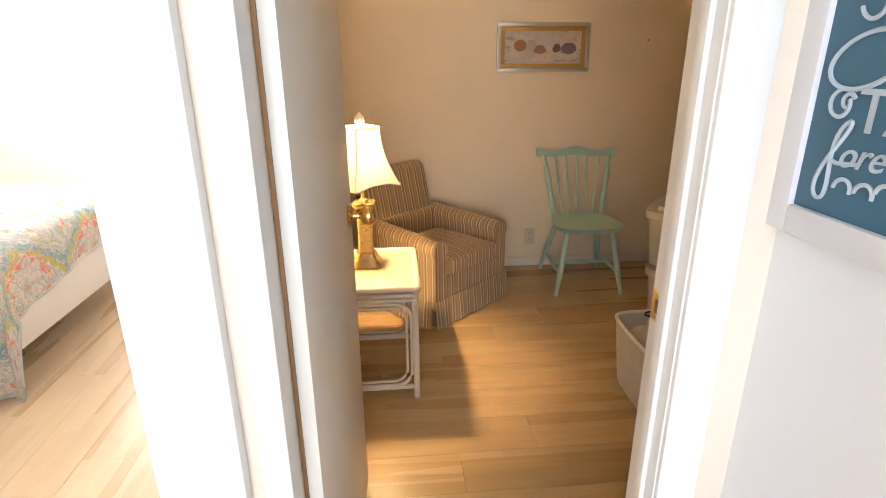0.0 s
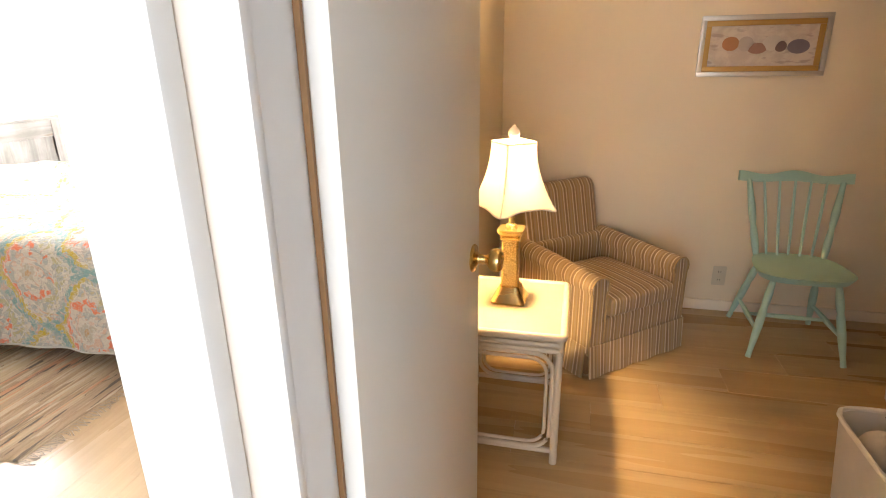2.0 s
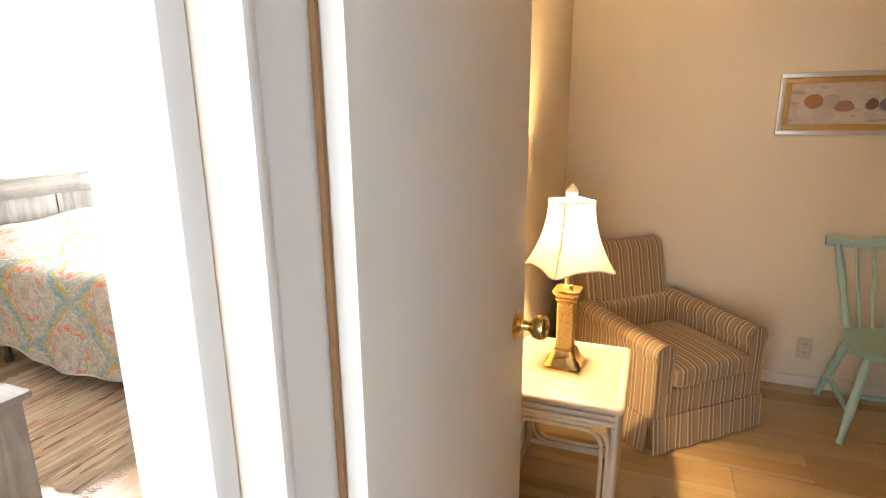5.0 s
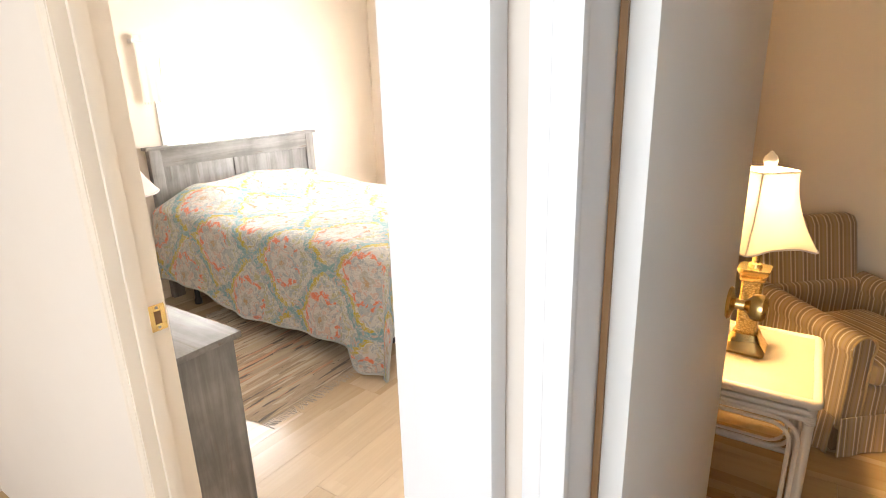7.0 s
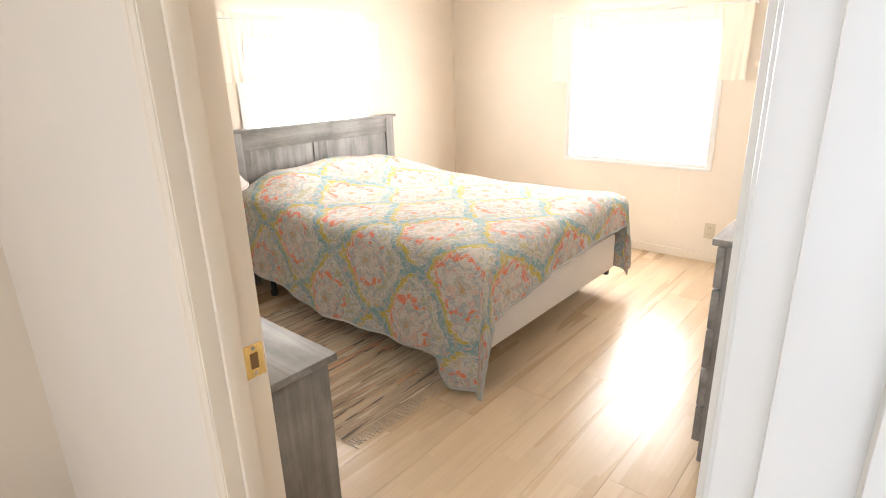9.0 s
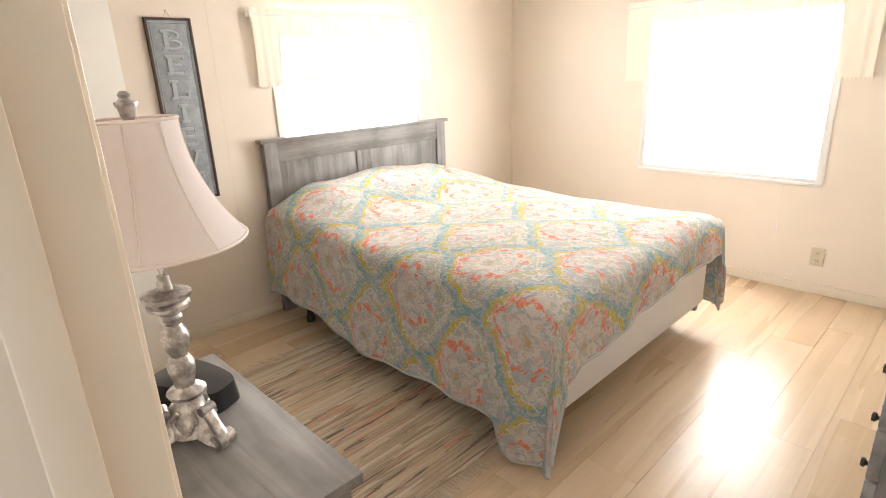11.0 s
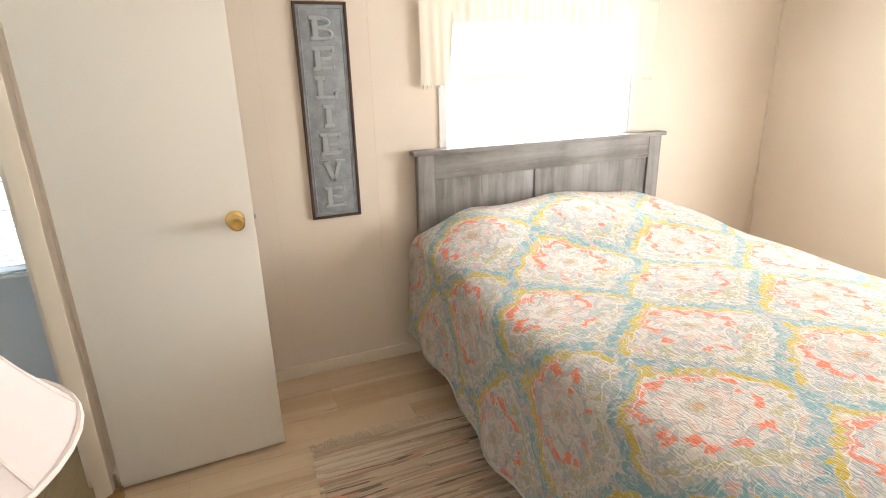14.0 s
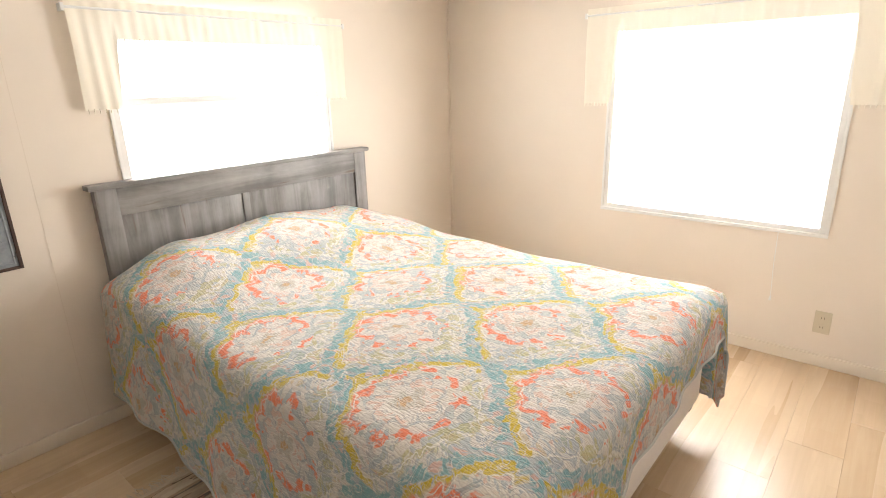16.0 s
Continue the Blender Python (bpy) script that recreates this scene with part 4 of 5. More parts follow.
quilt = Mesh().sheet(lambda u, v: quilt_at(*trimmed(u, v)), us, vs, 0.009, lambda u, v: trimmed(u, v))
qo = part("quilt", quilt, QUILT, None, "quilted bedspread with teal, yellow and coral medallions over the bed")
tagged(qo, "", "bedspread", "", "thing")
hem = [quilt_at(*trimmed(u, vs[0])) for u in us] + [quilt_at(*trimmed(us[-1], v)) for v in vs[1:]] + [quilt_at(*trimmed(u, vs[-1])) for u in us[-2::-1]]
part("binding", Mesh().tube(hem, 0.0055, 6), paint("quilt_binding", (0.46, 0.47, 0.45), 0.9, 0.08, 0.4), qo, "narrow grey-green bound hem")

# ---- rag rug ----
rug = thing("rug", pose(-2.525, 1.72, 0), "woven rag rug striped in beige, brown and rust", "rug")
weft = Mesh()
rr = random.Random(11)
x = -0.64
while x < 0.63:
    w = rr.uniform(0.012, 0.024)
    h = rr.uniform(0.006, 0.010)
    ya, yb = -0.362 + rr.uniform(-0.012, 0.008), 0.40
    nseg = 12
    off = [rr.uniform(-0.002, 0.002) for _ in range(nseg + 1)]
    rows = [(ya + (yb - ya) * k / nseg, off[k]) for k in range(nseg + 1)]
    weft.sheet(lambda u, q, w=w, h=h, x=x, rows=rows: (x + w * u + rows[q][1], rows[q][0], 0.001 + h * math.sin(math.pi * min(1.0, max(0.0, 0.08 + 0.84 * u))) ** 0.6), [0, 0.2, 0.5, 0.8, 1.0], list(range(nseg + 1)), 0.0)
    x += w
tagged(part("weft", weft, RAG, rug), kind="stuff")
fr = Mesh()
for end in (-0.645, 0.645):
    for i in range(85):
        y = -0.36 + i * 0.009
        s = 1 if end > 0 else -1
        fr.tube([(end - 0.01 * s, y, 0.006), (end + 0.02 * s, y + rr.uniform(-0.008, 0.008), 0.004), (end + rr.uniform(0.035, 0.06) * s, y + rr.uniform(-0.02, 0.02), 0.002)], 0.0018, 4)
tagged(part("fringe", fr, FRINGE, rug, "knotted cotton fringe"), kind="stuff")

# ---- nightstand dresser by the door ----
ns = thing("dresser", pose(-1.80, 0.86, 0), "low grey weathered wood dresser against the cream wall", "dresser")
part("top", Mesh().box(-0.355, 0.335, -0.175, 0.185, 0.668, 0.690, 0.003), GREYX, ns)
part("side_panel", Mesh().box(0.298, 0.318, -0.165, 0.165, 0.0, 0.668, 0.002), GREYZ, ns)
part("side_panel", Mesh().box(-0.338, -0.318, -0.165, 0.165, 0.0, 0.668, 0.002), GREYZ, ns)
part("back_panel", Mesh().box(-0.318, 0.298, -0.165, -0.155, 0.03, 0.668), GREYX, ns)
part("plinth", Mesh().box(-0.318, 0.298, 0.12, 0.135, 0.0, 0.07, 0.002), GREYX, ns)
for i in range(3):
    z = 0.08 + i * 0.196
    dr = part("drawer", Mesh().box(-0.314, 0.294, 0.13, 0.167, z, z + 0.188, 0.003), GREYX, ns)
    for xk in (-0.16, 0.14):
        part("drawer_knob", Mesh().lathe([(0.001, 0), (0.007, 0), (0.006, 0.012), (0.013, 0.018), (0.012, 0.026), (0.001, 0.028)], (xk, 0.166, z + 0.094), 14, Matrix.Rotation(radians(-90), 3, "X")), IRON, dr, "dark metal knob")

# ---- silver table lamp ----
lb = thing("table_lamp", pose(-1.82, 0.868, 0.6905, 0, 0, 20), "silver-leaf candlestick table lamp with a blush bell shade, unlit", "lamp")
foot = Mesh()


def cast(u, v):
    """A three-sided base that spreads into its feet."""
    a = 2 * math.pi * u
    lobe = (0.5 + 0.5 * math.cos(3 * a)) ** 1.6
    waist = 0.026 + 0.010 * (1 - v) ** 1.5
    spread = 0.062 * (1 - v) ** 2.2 + 0.010 * math.sin(math.pi * v) ** 2
    lift = 0.022 * (1 - lobe) * (1 - v)
    r = waist + spread * lobe
    return (r * math.cos(a), r * math.sin(a), 0.004 + 0.096 * v + lift)


foot.sheet(cast, [i / 60 for i in range(61)], [i / 10 for i in range(11)])
for k in range(3):
    a = 2 * math.pi * k / 3
    ca, sa = math.cos(a), math.sin(a)
    foot.tube([(0.084 * ca - 0.020 * sa, 0.084 * sa + 0.020 * ca, 0.0165), (0.084 * ca + 0.020 * sa, 0.084 * sa - 0.020 * ca, 0.0165)], 0.0165, 14)
    foot.tube([(0.050 * ca - 0.016 * sa, 0.050 * sa + 0.016 * ca, 0.078), (0.050 * ca + 0.016 * sa, 0.050 * sa - 0.016 * ca, 0.078)], 0.0105, 12)
    foot.tube([(0.052 * ca, 0.052 * sa, 0.072), (0.066 * ca, 0.066 * sa, 0.048), (0.082 * ca, 0.082 * sa, 0.024)], [0.013, 0.012, 0.013], 10)
part("foot", foot, SILVER, lb)
body = [(0.001, 0.022), (0.050, 0.022), (0.046, 0.045), (0.030, 0.075), (0.026, 0.098), (0.036, 0.104), (0.039, 0.112), (0.030, 0.120), (0.020, 0.126), (0.021, 0.138), (0.026, 0.160), (0.027, 0.175), (0.021, 0.188), (0.016, 0.193), (0.018, 0.200), (0.024, 0.214), (0.027, 0.236), (0.022, 0.250), (0.015, 0.262), (0.020, 0.268), (0.021, 0.278), (0.017, 0.284), (0.028, 0.292), (0.040, 0.300), (0.040, 0.306), (0.033, 0.310), (0.045, 0.320), (0.046, 0.328), (0.034, 0.333), (0.014, 0.336), (0.011, 0.365), (0.001, 0.365)]
part("stem", Mesh().lathe(body, n=28), SILVER, lb)
for k in range(3):
    a = 2 * math.pi * k / 3 + math.pi / 3
    ca, sa = math.cos(a), math.sin(a)
    for s in (-1, 1):
        pts = []
        for i in range(9):
            t = i / 8
            w = 0.024 * math.sin(t * 2.6) * s
            r = 0.046 - 0.012 * t
            pts.append((r * ca - w * sa, r * sa + w * ca, 0.028 + 0.05 * t))
        part("scroll", Mesh().tube(pts, 0.004, 6), SILVER, lb, "cast silver leaf scroll")
shade = part("shade", Mesh().sheet(lambda u, v: ((lambda r: (r * math.cos(v), r * math.sin(v), 0.432 + 0.226 * u))(0.076 + 0.086 * (1 - u) ** 2.0 * (1 + 0.02 * math.cos(8 * v)))), [i / 14 for i in range(15)], [2 * math.pi * i / 48 for i in range(49)], 0.002), SHADEPINK, lb, "blush fabric bell shade")
for k in range(8):
    a = math.pi / 4 * k
    pts = [((0.0772 + 0.0877 * (1 - i / 10) ** 2) * math.cos(a), (0.0772 + 0.0877 * (1 - i / 10) ** 2) * math.sin(a), 0.432 + 0.0226 * i) for i in range(11)]
    part("seam", Mesh().tube(pts, 0.0022, 6), SHADETRIM, shade)
for z, r in ((0.432, 0.165), (0.658, 0.0775)):
    part("rim_piping", Mesh().tube([(r * math.cos(2 * math.pi * i / 40), r * math.sin(2 * math.pi * i / 40), z) for i in range(40)], 0.0035, 6, True), SHADETRIM, shade)
fin = [(0.001, 0.650), (0.009, 0.650), (0.009, 0.656), (0.011, 0.660), (0.015, 0.677), (0.019, 0.684), (0.019, 0.688), (0.012, 0.690), (0.009, 0.695), (0.011, 0.700), (0.006, 0.706), (0.001, 0.707)]
part("finial", Mesh().lathe(fin, n=18), SILVER, lb, "silver urn finial")
part("harp", Mesh().tube([(0.05 * math.sin(math.pi * i / 12), 0, 0.36 + 0.27 * i / 12) for i in range(13)], 0.002, 6).tube([(-0.05 * math.sin(math.pi * i / 12), 0, 0.36 + 0.27 * i / 12) for i in range(13)], 0.002, 6), STEEL, lb)

# ---- black clock radio with its cable ----
radio = thing("clock_radio", pose(-1.965, 0.925, 0.6905, 0, 0, 24), "black plastic clock radio on the grey dresser", "clock radio")


def pod(u, v):
    a = 2 * math.pi * u
    k = 1 / (abs(math.cos(a)) ** 5 + abs(math.sin(a)) ** 5) ** (1 / 5)
    w = 0.104 * (1 - 0.06 * v)
    x = w * k * math.cos(a)
    y = 0.062 * k * math.sin(a) * (1 - 0.25 * (x / 0.12)) * (1 - 0.08 * v)
    return (x, y, v * (0.062 - 0.10 * (x + 0.02) ** 2 * 9))


case = Mesh().sheet(pod, [i / 36 for i in range(37)], [0, 0.06, 0.5, 0.9, 1.0])
case.sheet(lambda u, r: (lambda q: (q[0] * r, q[1] * r, 0.062 - 0.10 * (q[0] * r + 0.02) ** 2 * 9 + 0.006 * (1 - r)))(pod(u, 1.0)), [i / 36 for i in range(37)], [1.0, 0.9, 0.6, 0.02])
part("case", case, BLACK, radio)
for i in range(5):
    part("button", Mesh().lathe([(0.001, 0), (0.006, 0), (0.005, 0.004), (0.001, 0.004)], (-0.05 + 0.022 * i, 0.012, 0.060 - 0.004 * i), 12, squash=(1.3, 0.7)), BLACK, radio)
part("speaker_band", Mesh().box(-0.07, 0.05, -0.066, -0.060, 0.012, 0.040, 0.003), IRON, radio)
pc = thing("power_cable", pose(-2.07, 0.80, 0.6905), "thin black power cable lying on the dresser", "cable")
part("wire", Mesh().tube([(0.02 + 0.012 * i + 0.01 * math.sin(i * 0.9), 0.10 - 0.014 * i + 0.02 * math.cos(i * 0.7), 0.0035) for i in range(14)], 0.003, 6), BLACK, pc)

# ---- BELIEVE sign ----
sg = thing("wall_sign", pose(-3.7695, 1.655, 1.25, 90, 0, 90), "tall galvanised metal sign with raised letters in a rusty frame", "sign")
part("panel", Mesh().box(-0.100, 0.100, -0.448, 0.448, 0.006, 0.012, 0.001), GALV, sg, "galvanised metal panel")
for b in ((-0.112, -0.100, -0.460, 0.460), (0.100, 0.112, -0.460, 0.460)):
    part("frame_side", Mesh().box(b[0], b[1], b[2], b[3], 0.0, 0.018, 0.002), RUST, sg, "rusty dark frame")
for b in ((-0.100, 0.100, -0.460, -0.448), (-0.100, 0.100, 0.448, 0.460)):
    part("frame_end", Mesh().box(b[0], b[1], b[2], b[3], 0.0, 0.018, 0.002), RUST, sg, "rusty dark frame")
bead = Mesh()
for xx in (-0.088, 0.088):
    bead.tube([(xx, -0.436, 0.012), (xx, 0.436, 0.012)], 0.003, 6)
for yy in (-0.436, 0.436):
    bead.tube([(-0.088, yy, 0.012), (0.088, yy, 0.012)], 0.003, 6)
part("embossed_bead", bead, GALV, sg)


def slab_letter(ch):
    """A slab-serif capital, 0.088 high, 0.070 wide, as a raised plate."""
    m, z0, z1 = Mesh(), 0.011, 0.0185
    rise = iter(range(20))
    bx = lambda a, b, c, e: m.box(a, b, c, e, z0, z1 + 0.0006 * next(rise), 0.0012)
    if ch in "BELI":
        cx = -0.020 if ch != "I" else 0.0
        bx(cx - 0.009, cx + 0.009, 0.0, 0.088)
        for y in (0.0, 0.075):
            bx(cx - 0.018, cx + 0.018, y, y + 0.014)
    if ch == "E":
        for y in (0.0, 0.075):
            bx(-0.012, 0.034, y, y + 0.014)
        bx(-0.012, 0.022, 0.038, 0.051)
        bx(0.027, 0.034, 0.0, 0.019)
        bx(0.027, 0.033, 0.069, 0.088)
    if ch == "L":
        bx(-0.012, 0.034, 0.0, 0.014)
        bx(0.026, 0.035, 0.0, 0.028)
    if ch == "B":
        for cy, ry, rx in ((0.0655, 0.018, 0.040), (0.0235, 0.0195, 0.046)):
            m.tube([(-0.014 + rx * math.sin(math.pi * k / 10), cy + ry * math.cos(math.pi * k / 10), 0.0140) for k in range(11)], 0.0068, 8)
    if ch == "V":
        for s in (-1, 1):
            w = 0.009 if s < 0 else 0.006
            v = [(s * 0.026 - w, 0.088, z0), (s * 0.026 + w, 0.088, z0), (0.007, 0.0, z0), (-0.007, 0.0, z0)]
            m.add(v + [(a, b, z1) for a, b, c in v], [(0, 1, 2, 3), (4, 5, 6, 7), (0, 1, 5, 4), (1, 2, 6, 5), (2, 3, 7, 6), (3, 0, 4, 7)])
            bx(s * 0.026 - 0.017, s * 0.026 + 0.017, 0.079, 0.089)
    return m


for i, ch in enumerate("BELIEVE"):
    part("letter_" + ch.lower(), slab_letter(ch), GALVLIGHT, sg, "raised pale metal letter", pose(0, 0.308 - 0.1195 * i, 0) @ Matrix.Diagonal((1.30, 1.08, 1.0, 1.0)))
part("hanger", Mesh().tube([(-0.02, 0.455, 0.008), (0.0, 0.492, 0.008), (0.02, 0.455, 0.008)], 0.0015, 6).lathe([(0.001, 0), (0.005, 0), (0.004, 0.003), (0.001, 0.003)], (0, 0.492, 0.005), 10), STEEL, sg, "wire hanger on a nail")

# ---- chest of drawers ----
ch = thing("chest_of_drawers", pose(-0.62, 2.83, 0), "tall grey weathered wood chest of drawers against the partition", "chest of drawers")
part("top", Mesh().box(-0.205, 0.178, -0.745, 0.745, 0.838, 0.862, 0.004), GREYY, ch)
part("side_panel", Mesh().box(-0.165, 0.172, -0.722, -0.702, 0.0, 0.838, 0.002), GREYZ, ch)
part("side_panel", Mesh().box(-0.165, 0.172, 0.702, 0.722, 0.0, 0.838, 0.002), GREYZ, ch)
part("back_panel", Mesh().box(0.162, 0.172, -0.702, 0.702, 0.02, 0.838), GREYY, ch)
part("plinth", Mesh().box(-0.160, -0.145, -0.702, 0.702, 0.0, 0.075, 0.002), GREYY, ch)
for r in range(5):
    for c in range(2):
        y0 = -0.700 + 0.702 * c
        z = 0.082 + r * 0.151
        dr = part("drawer", Mesh().box(-0.192, -0.165, y0 - (0.022 if c == 0 else 0), y0 + 0.697 + (0.022 if c else 0), z, z + 0.143, 0.004), GREYY, ch)
        for dy in (0.17, 0.53):
            part("drawer_knob", Mesh().lathe([(0.001, 0), (0.007, 0), (0.006, 0.012), (0.014, 0.018), (0.013, 0.026), (0.001, 0.028)], (-0.192, y0 + dy, z + 0.072), 14, TURN_NX), IRON, dr, "dark metal knob")

pl = thing("potted_plant", pose(-0.70, 2.45, 0.8625, 0, 0, 15), "small green herb plant in a birch-bark square pot", "plant")
part("pot", Mesh().lathe([(0.001, 0), (0.052, 0), (0.056, 0.004), (0.062, 0.100), (0.062, 0.106), (0.054, 0.106), (0.052, 0.085), (0.001, 0.085)], n=32, square=8.0), POT, pl)
lv = Mesh()
rp = random.Random(4)
for i in range(420):
    a, r = rp.uniform(0, 6.28), rp.uniform(0, 1) ** 0.5
    h = 0.10 + rp.uniform(0.0, 0.115) * (1.1 - 0.4 * r)
    c = Vector((0.085 * r * math.cos(a) * (0.6 + 4 * (h - 0.1)), 0.085 * r * math.sin(a) * (0.6 + 4 * (h - 0.1)), h))
    t = pose(0, 0, 0, rp.uniform(-70, 70), rp.uniform(-70, 70), rp.uniform(0, 360)).to_3x3()
    s = rp.uniform(0.006, 0.012)
    lv.add([c + t @ Vector(q) * s for q in ((0, -1, 0), (0.5, 0, 0.15), (0, 1.1, 0), (-0.5, 0, 0.15))], [(0, 1, 2), (0, 2, 3)])
tagged(part("foliage", lv, LEAF, pl, "small green leaves"), kind="stuff")
stems = Mesh()
for i in range(26):
    a = rp.uniform(0, 6.28)
    stems.tube([(0.02 * math.cos(a), 0.02 * math.sin(a), 0.084), (0.04 * math.cos(a), 0.04 * math.sin(a), 0.14), (0.06 * math.cos(a + 0.4), 0.06 * math.sin(a + 0.4), 0.19)], 0.0012, 4)
tagged(part("stems", stems, LEAF, pl), kind="stuff")

pr = thing("canvas_print", pose(-1.015, 4.3995, 1.495, 90, 0, 0), "grey canvas print of pale flowers and script on the cream wall", "picture")
part("canvas", Mesh().box(-0.165, 0.165, -0.212, 0.212, 0.0, 0.022, 0.003), PAPERGREY, pr)
bars = Mesh()
for i, (w, y) in enumerate(((0.11, 0.165), (0.09, 0.12), (0.10, 0.085), (0.07, 0.05), (0.05, 0.015))):
    bars.box(-0.15, -0.15 + w * 1.5, y, y + (0.022 if i < 2 else 0.010), 0.0222, 0.0232)
part("printed_script", bars, INK, pr, "illegible grey script")
for cx, cy, s in ((0.075, 0.13, 0.05), (0.11, 0.09, 0.042), (0.05, 0.085, 0.04), (0.02, -0.085, 0.035), (-0.03, -0.12, 0.03)):
    fl = Mesh()
    for k in range(9):
        a = k * 0.7
        fl.lathe([(0.001, 0), (0.5 * s, 0), (0.45 * s, 0.001), (0.001, 0.0014)], (cx + 0.45 * s * math.cos(a), cy + 0.45 * s * math.sin(a), 0.0222 + 0.0003 * k), 10, squash=(1, 0.7))
    part("painted_flower", fl, FLOWER, pr, "pale painted blossom")
part("painted_vase", Mesh().box(0.045, 0.105, -0.16, 0.03, 0.0222, 0.0228).box(-0.06, 0.0, -0.19, -0.09, 0.0222, 0.0227), INK, pr, "dark painted vase")

# ---- den: rattan end table ----
et = thing("end_table", pose(-0.125, 2.025, 0), "whitewashed rattan end table with a woven top", "table")
part("tabletop", Mesh().box(-0.185, 0.185, -0.225, 0.225, 0.508, 0.526, 0.003), RATTANTOP, et, "pale woven tabletop")


def loop(cx, cy, w, h, r, z, n=6):
    """A rounded rectangle in the plane z."""
    pts = []
    for sx, sy, a0 in ((1, 1, 0), (-1, 1, 90), (-1, -1, 180), (1, -1, 270)):
        for i in range(n + 1):
            a = radians(a0 + 90 * i / n)
            pts.append((cx + sx * (w - r) + r * math.cos(a), cy + sy * (h - r) + r * math.sin(a), z))
    return pts


part("top_rim", Mesh().tube(loop(0, 0, 0.196, 0.238, 0.012, 0.518), 0.0145, 10, True), RATTAN, et)
for k, z in enumerate((0.488, 0.466)):
    part("rail_loop", Mesh().tube(loop(0, 0, 0.190, 0.232, 0.012, z), 0.0105, 8, True), RATTAN, et)
for sx in (-1, 1):
    for sy in (-1, 1):
        leg = part("leg", Mesh().tube([(sx * 0.184, sy * 0.226, 0.0), (sx * 0.184, sy * 0.226, 0.505)], 0.0145, 10), RATTAN, et)
        wrap = Mesh()
        for i in range(5):
            wrap.lathe([(0.0145, 0), (0.0168, 0.003), (0.0145, 0.006)], (sx * 0.184, sy * 0.226, 0.448 + i * 0.006), 12)
        part("binding", wrap, RATTAN, leg)


def hoop(w, lo, hi, r, n=6):
    pts = []
    for sx, sz, a0 in ((1, 1, 0), (-1, 1, 90), (-1, -1, 180), (1, -1, 270)):
        cz = hi - r if sz > 0 else lo + r
        for i in range(n + 1):
            a = radians(a0 + 90 * i / n)
            pts.append((sx * (w - r) + r * math.cos(a), cz + r * math.sin(a)))
    return pts


for sy in (-1, 1):
    part("side_hoop", Mesh().tube([(p, sy * 0.226, q) for p, q in hoop(0.166, 0.062, 0.448, 0.07)], 0.0085, 8, True), RATTAN, et)
    part("side_hoop", Mesh().tube([(p, sy * 0.226, q) for p, q in hoop(0.146, 0.082, 0.428, 0.06)], 0.0065, 8, True), RATTAN, et)
    part("low_rail", Mesh().tube([(-0.184, sy * 0.226, 0.052), (0.184, sy * 0.226, 0.052)], 0.011, 8), RATTAN, et)
for sx in (-1, 1):
    part("side_hoop", Mesh().tube([(sx * 0.184, p, q) for p, q in hoop(0.208, 0.062, 0.448, 0.07)], 0.0085, 8, True), RATTAN, et)
    part("low_rail", Mesh().tube([(sx * 0.184, -0.226, 0.052), (sx * 0.184, 0.226, 0.052)], 0.011, 8), RATTAN, et)

# ---- den: brass column lamp, lit ----
dl = thing("table_lamp", pose(-0.143, 2.060, 0.5265, 0, 0, -3), "brass column table lamp with a square bell shade, lit", "lamp")
part("base", Mesh().lathe([(0.001, 0.0), (0.064, 0.0), (0.066, 0.008), (0.060, 0.016), (0.058, 0.022), (0.050, 0.034), (0.040, 0.058), (0.037, 0.064), (0.001, 0.064)], n=32, square=10.0), BRASS, dl, "stepped polished brass base")
part("column", Mesh().lathe([(0.001, 0.064), (0.032, 0.064), (0.034, 0.072), (0.031, 0.076), (0.031, 0.245), (0.035, 0.250), (0.001, 0.250)], n=32, square=10.0), BRASSREL, dl, "fretted brass column")
part("capital", Mesh().lathe([(0.001, 0.250), (0.036, 0.250), (0.038, 0.258), (0.034, 0.262), (0.044, 0.276), (0.047, 0.282), (0.047, 0.290), (0.001, 0.290)], n=32, square=10.0), BRASS, dl)
part("socket", Mesh().lathe([(0.001, 0.290), (0.022, 0.290), (0.020, 0.303), (0.012, 0.308), (0.012, 0.360), (0.001, 0.360)], n=16), BRASS, dl)


def bell(t):
    return 0.063 + 0.062 * (1 - t) ** 2.1


def shade_at(u, v):
    t, a = u, v
    r = bell(t)
    sq = 7.0
    k = 1 / (abs(math.cos(a)) ** sq + abs(math.sin(a)) ** sq) ** (1 / sq)
    corner = abs(math.sin(2 * a)) ** 6
    dip = -0.018 * (1 - t) ** 2 * corner
    # the shade sits turned on its harp
    b = a + radians(40)
    return (r * k * math.cos(b), r * k * math.sin(b), 0.385 + 0.222 * t + dip)


sh = part("shade", Mesh().sheet(shade_at, [i / 16 for i in range(17)], [2 * math.pi * i / 96 for i in range(97)], 0.0016), SHADEWARM, dl, "cream fabric square bell shade, glowing")
for k in range(4):
    a = math.pi / 4 + math.pi / 2 * k
    pts = [Vector(shade_at(i / 14, a)) * 1.0 for i in range(15)]
    part("corner_piping", Mesh().tube(pts, 0.003, 6), SHADETRIM, sh)
for u in (0.0, 1.0):
    part("rim_piping", Mesh().tube([shade_at(u, 2 * math.pi * i / 72) for i in range(72)], 0.0032, 6, True), SHADETRIM, sh)
bulbmat = bpy.data.materials.new("bulb_glow")
bulbmat.use_nodes = True
bn = bulbmat.node_tree.nodes["Principled BSDF"]
bn.inputs["Emission Color"].default_value, bn.inputs["Emission Strength"].default_value = (1, 0.72, 0.4, 1), 6.0
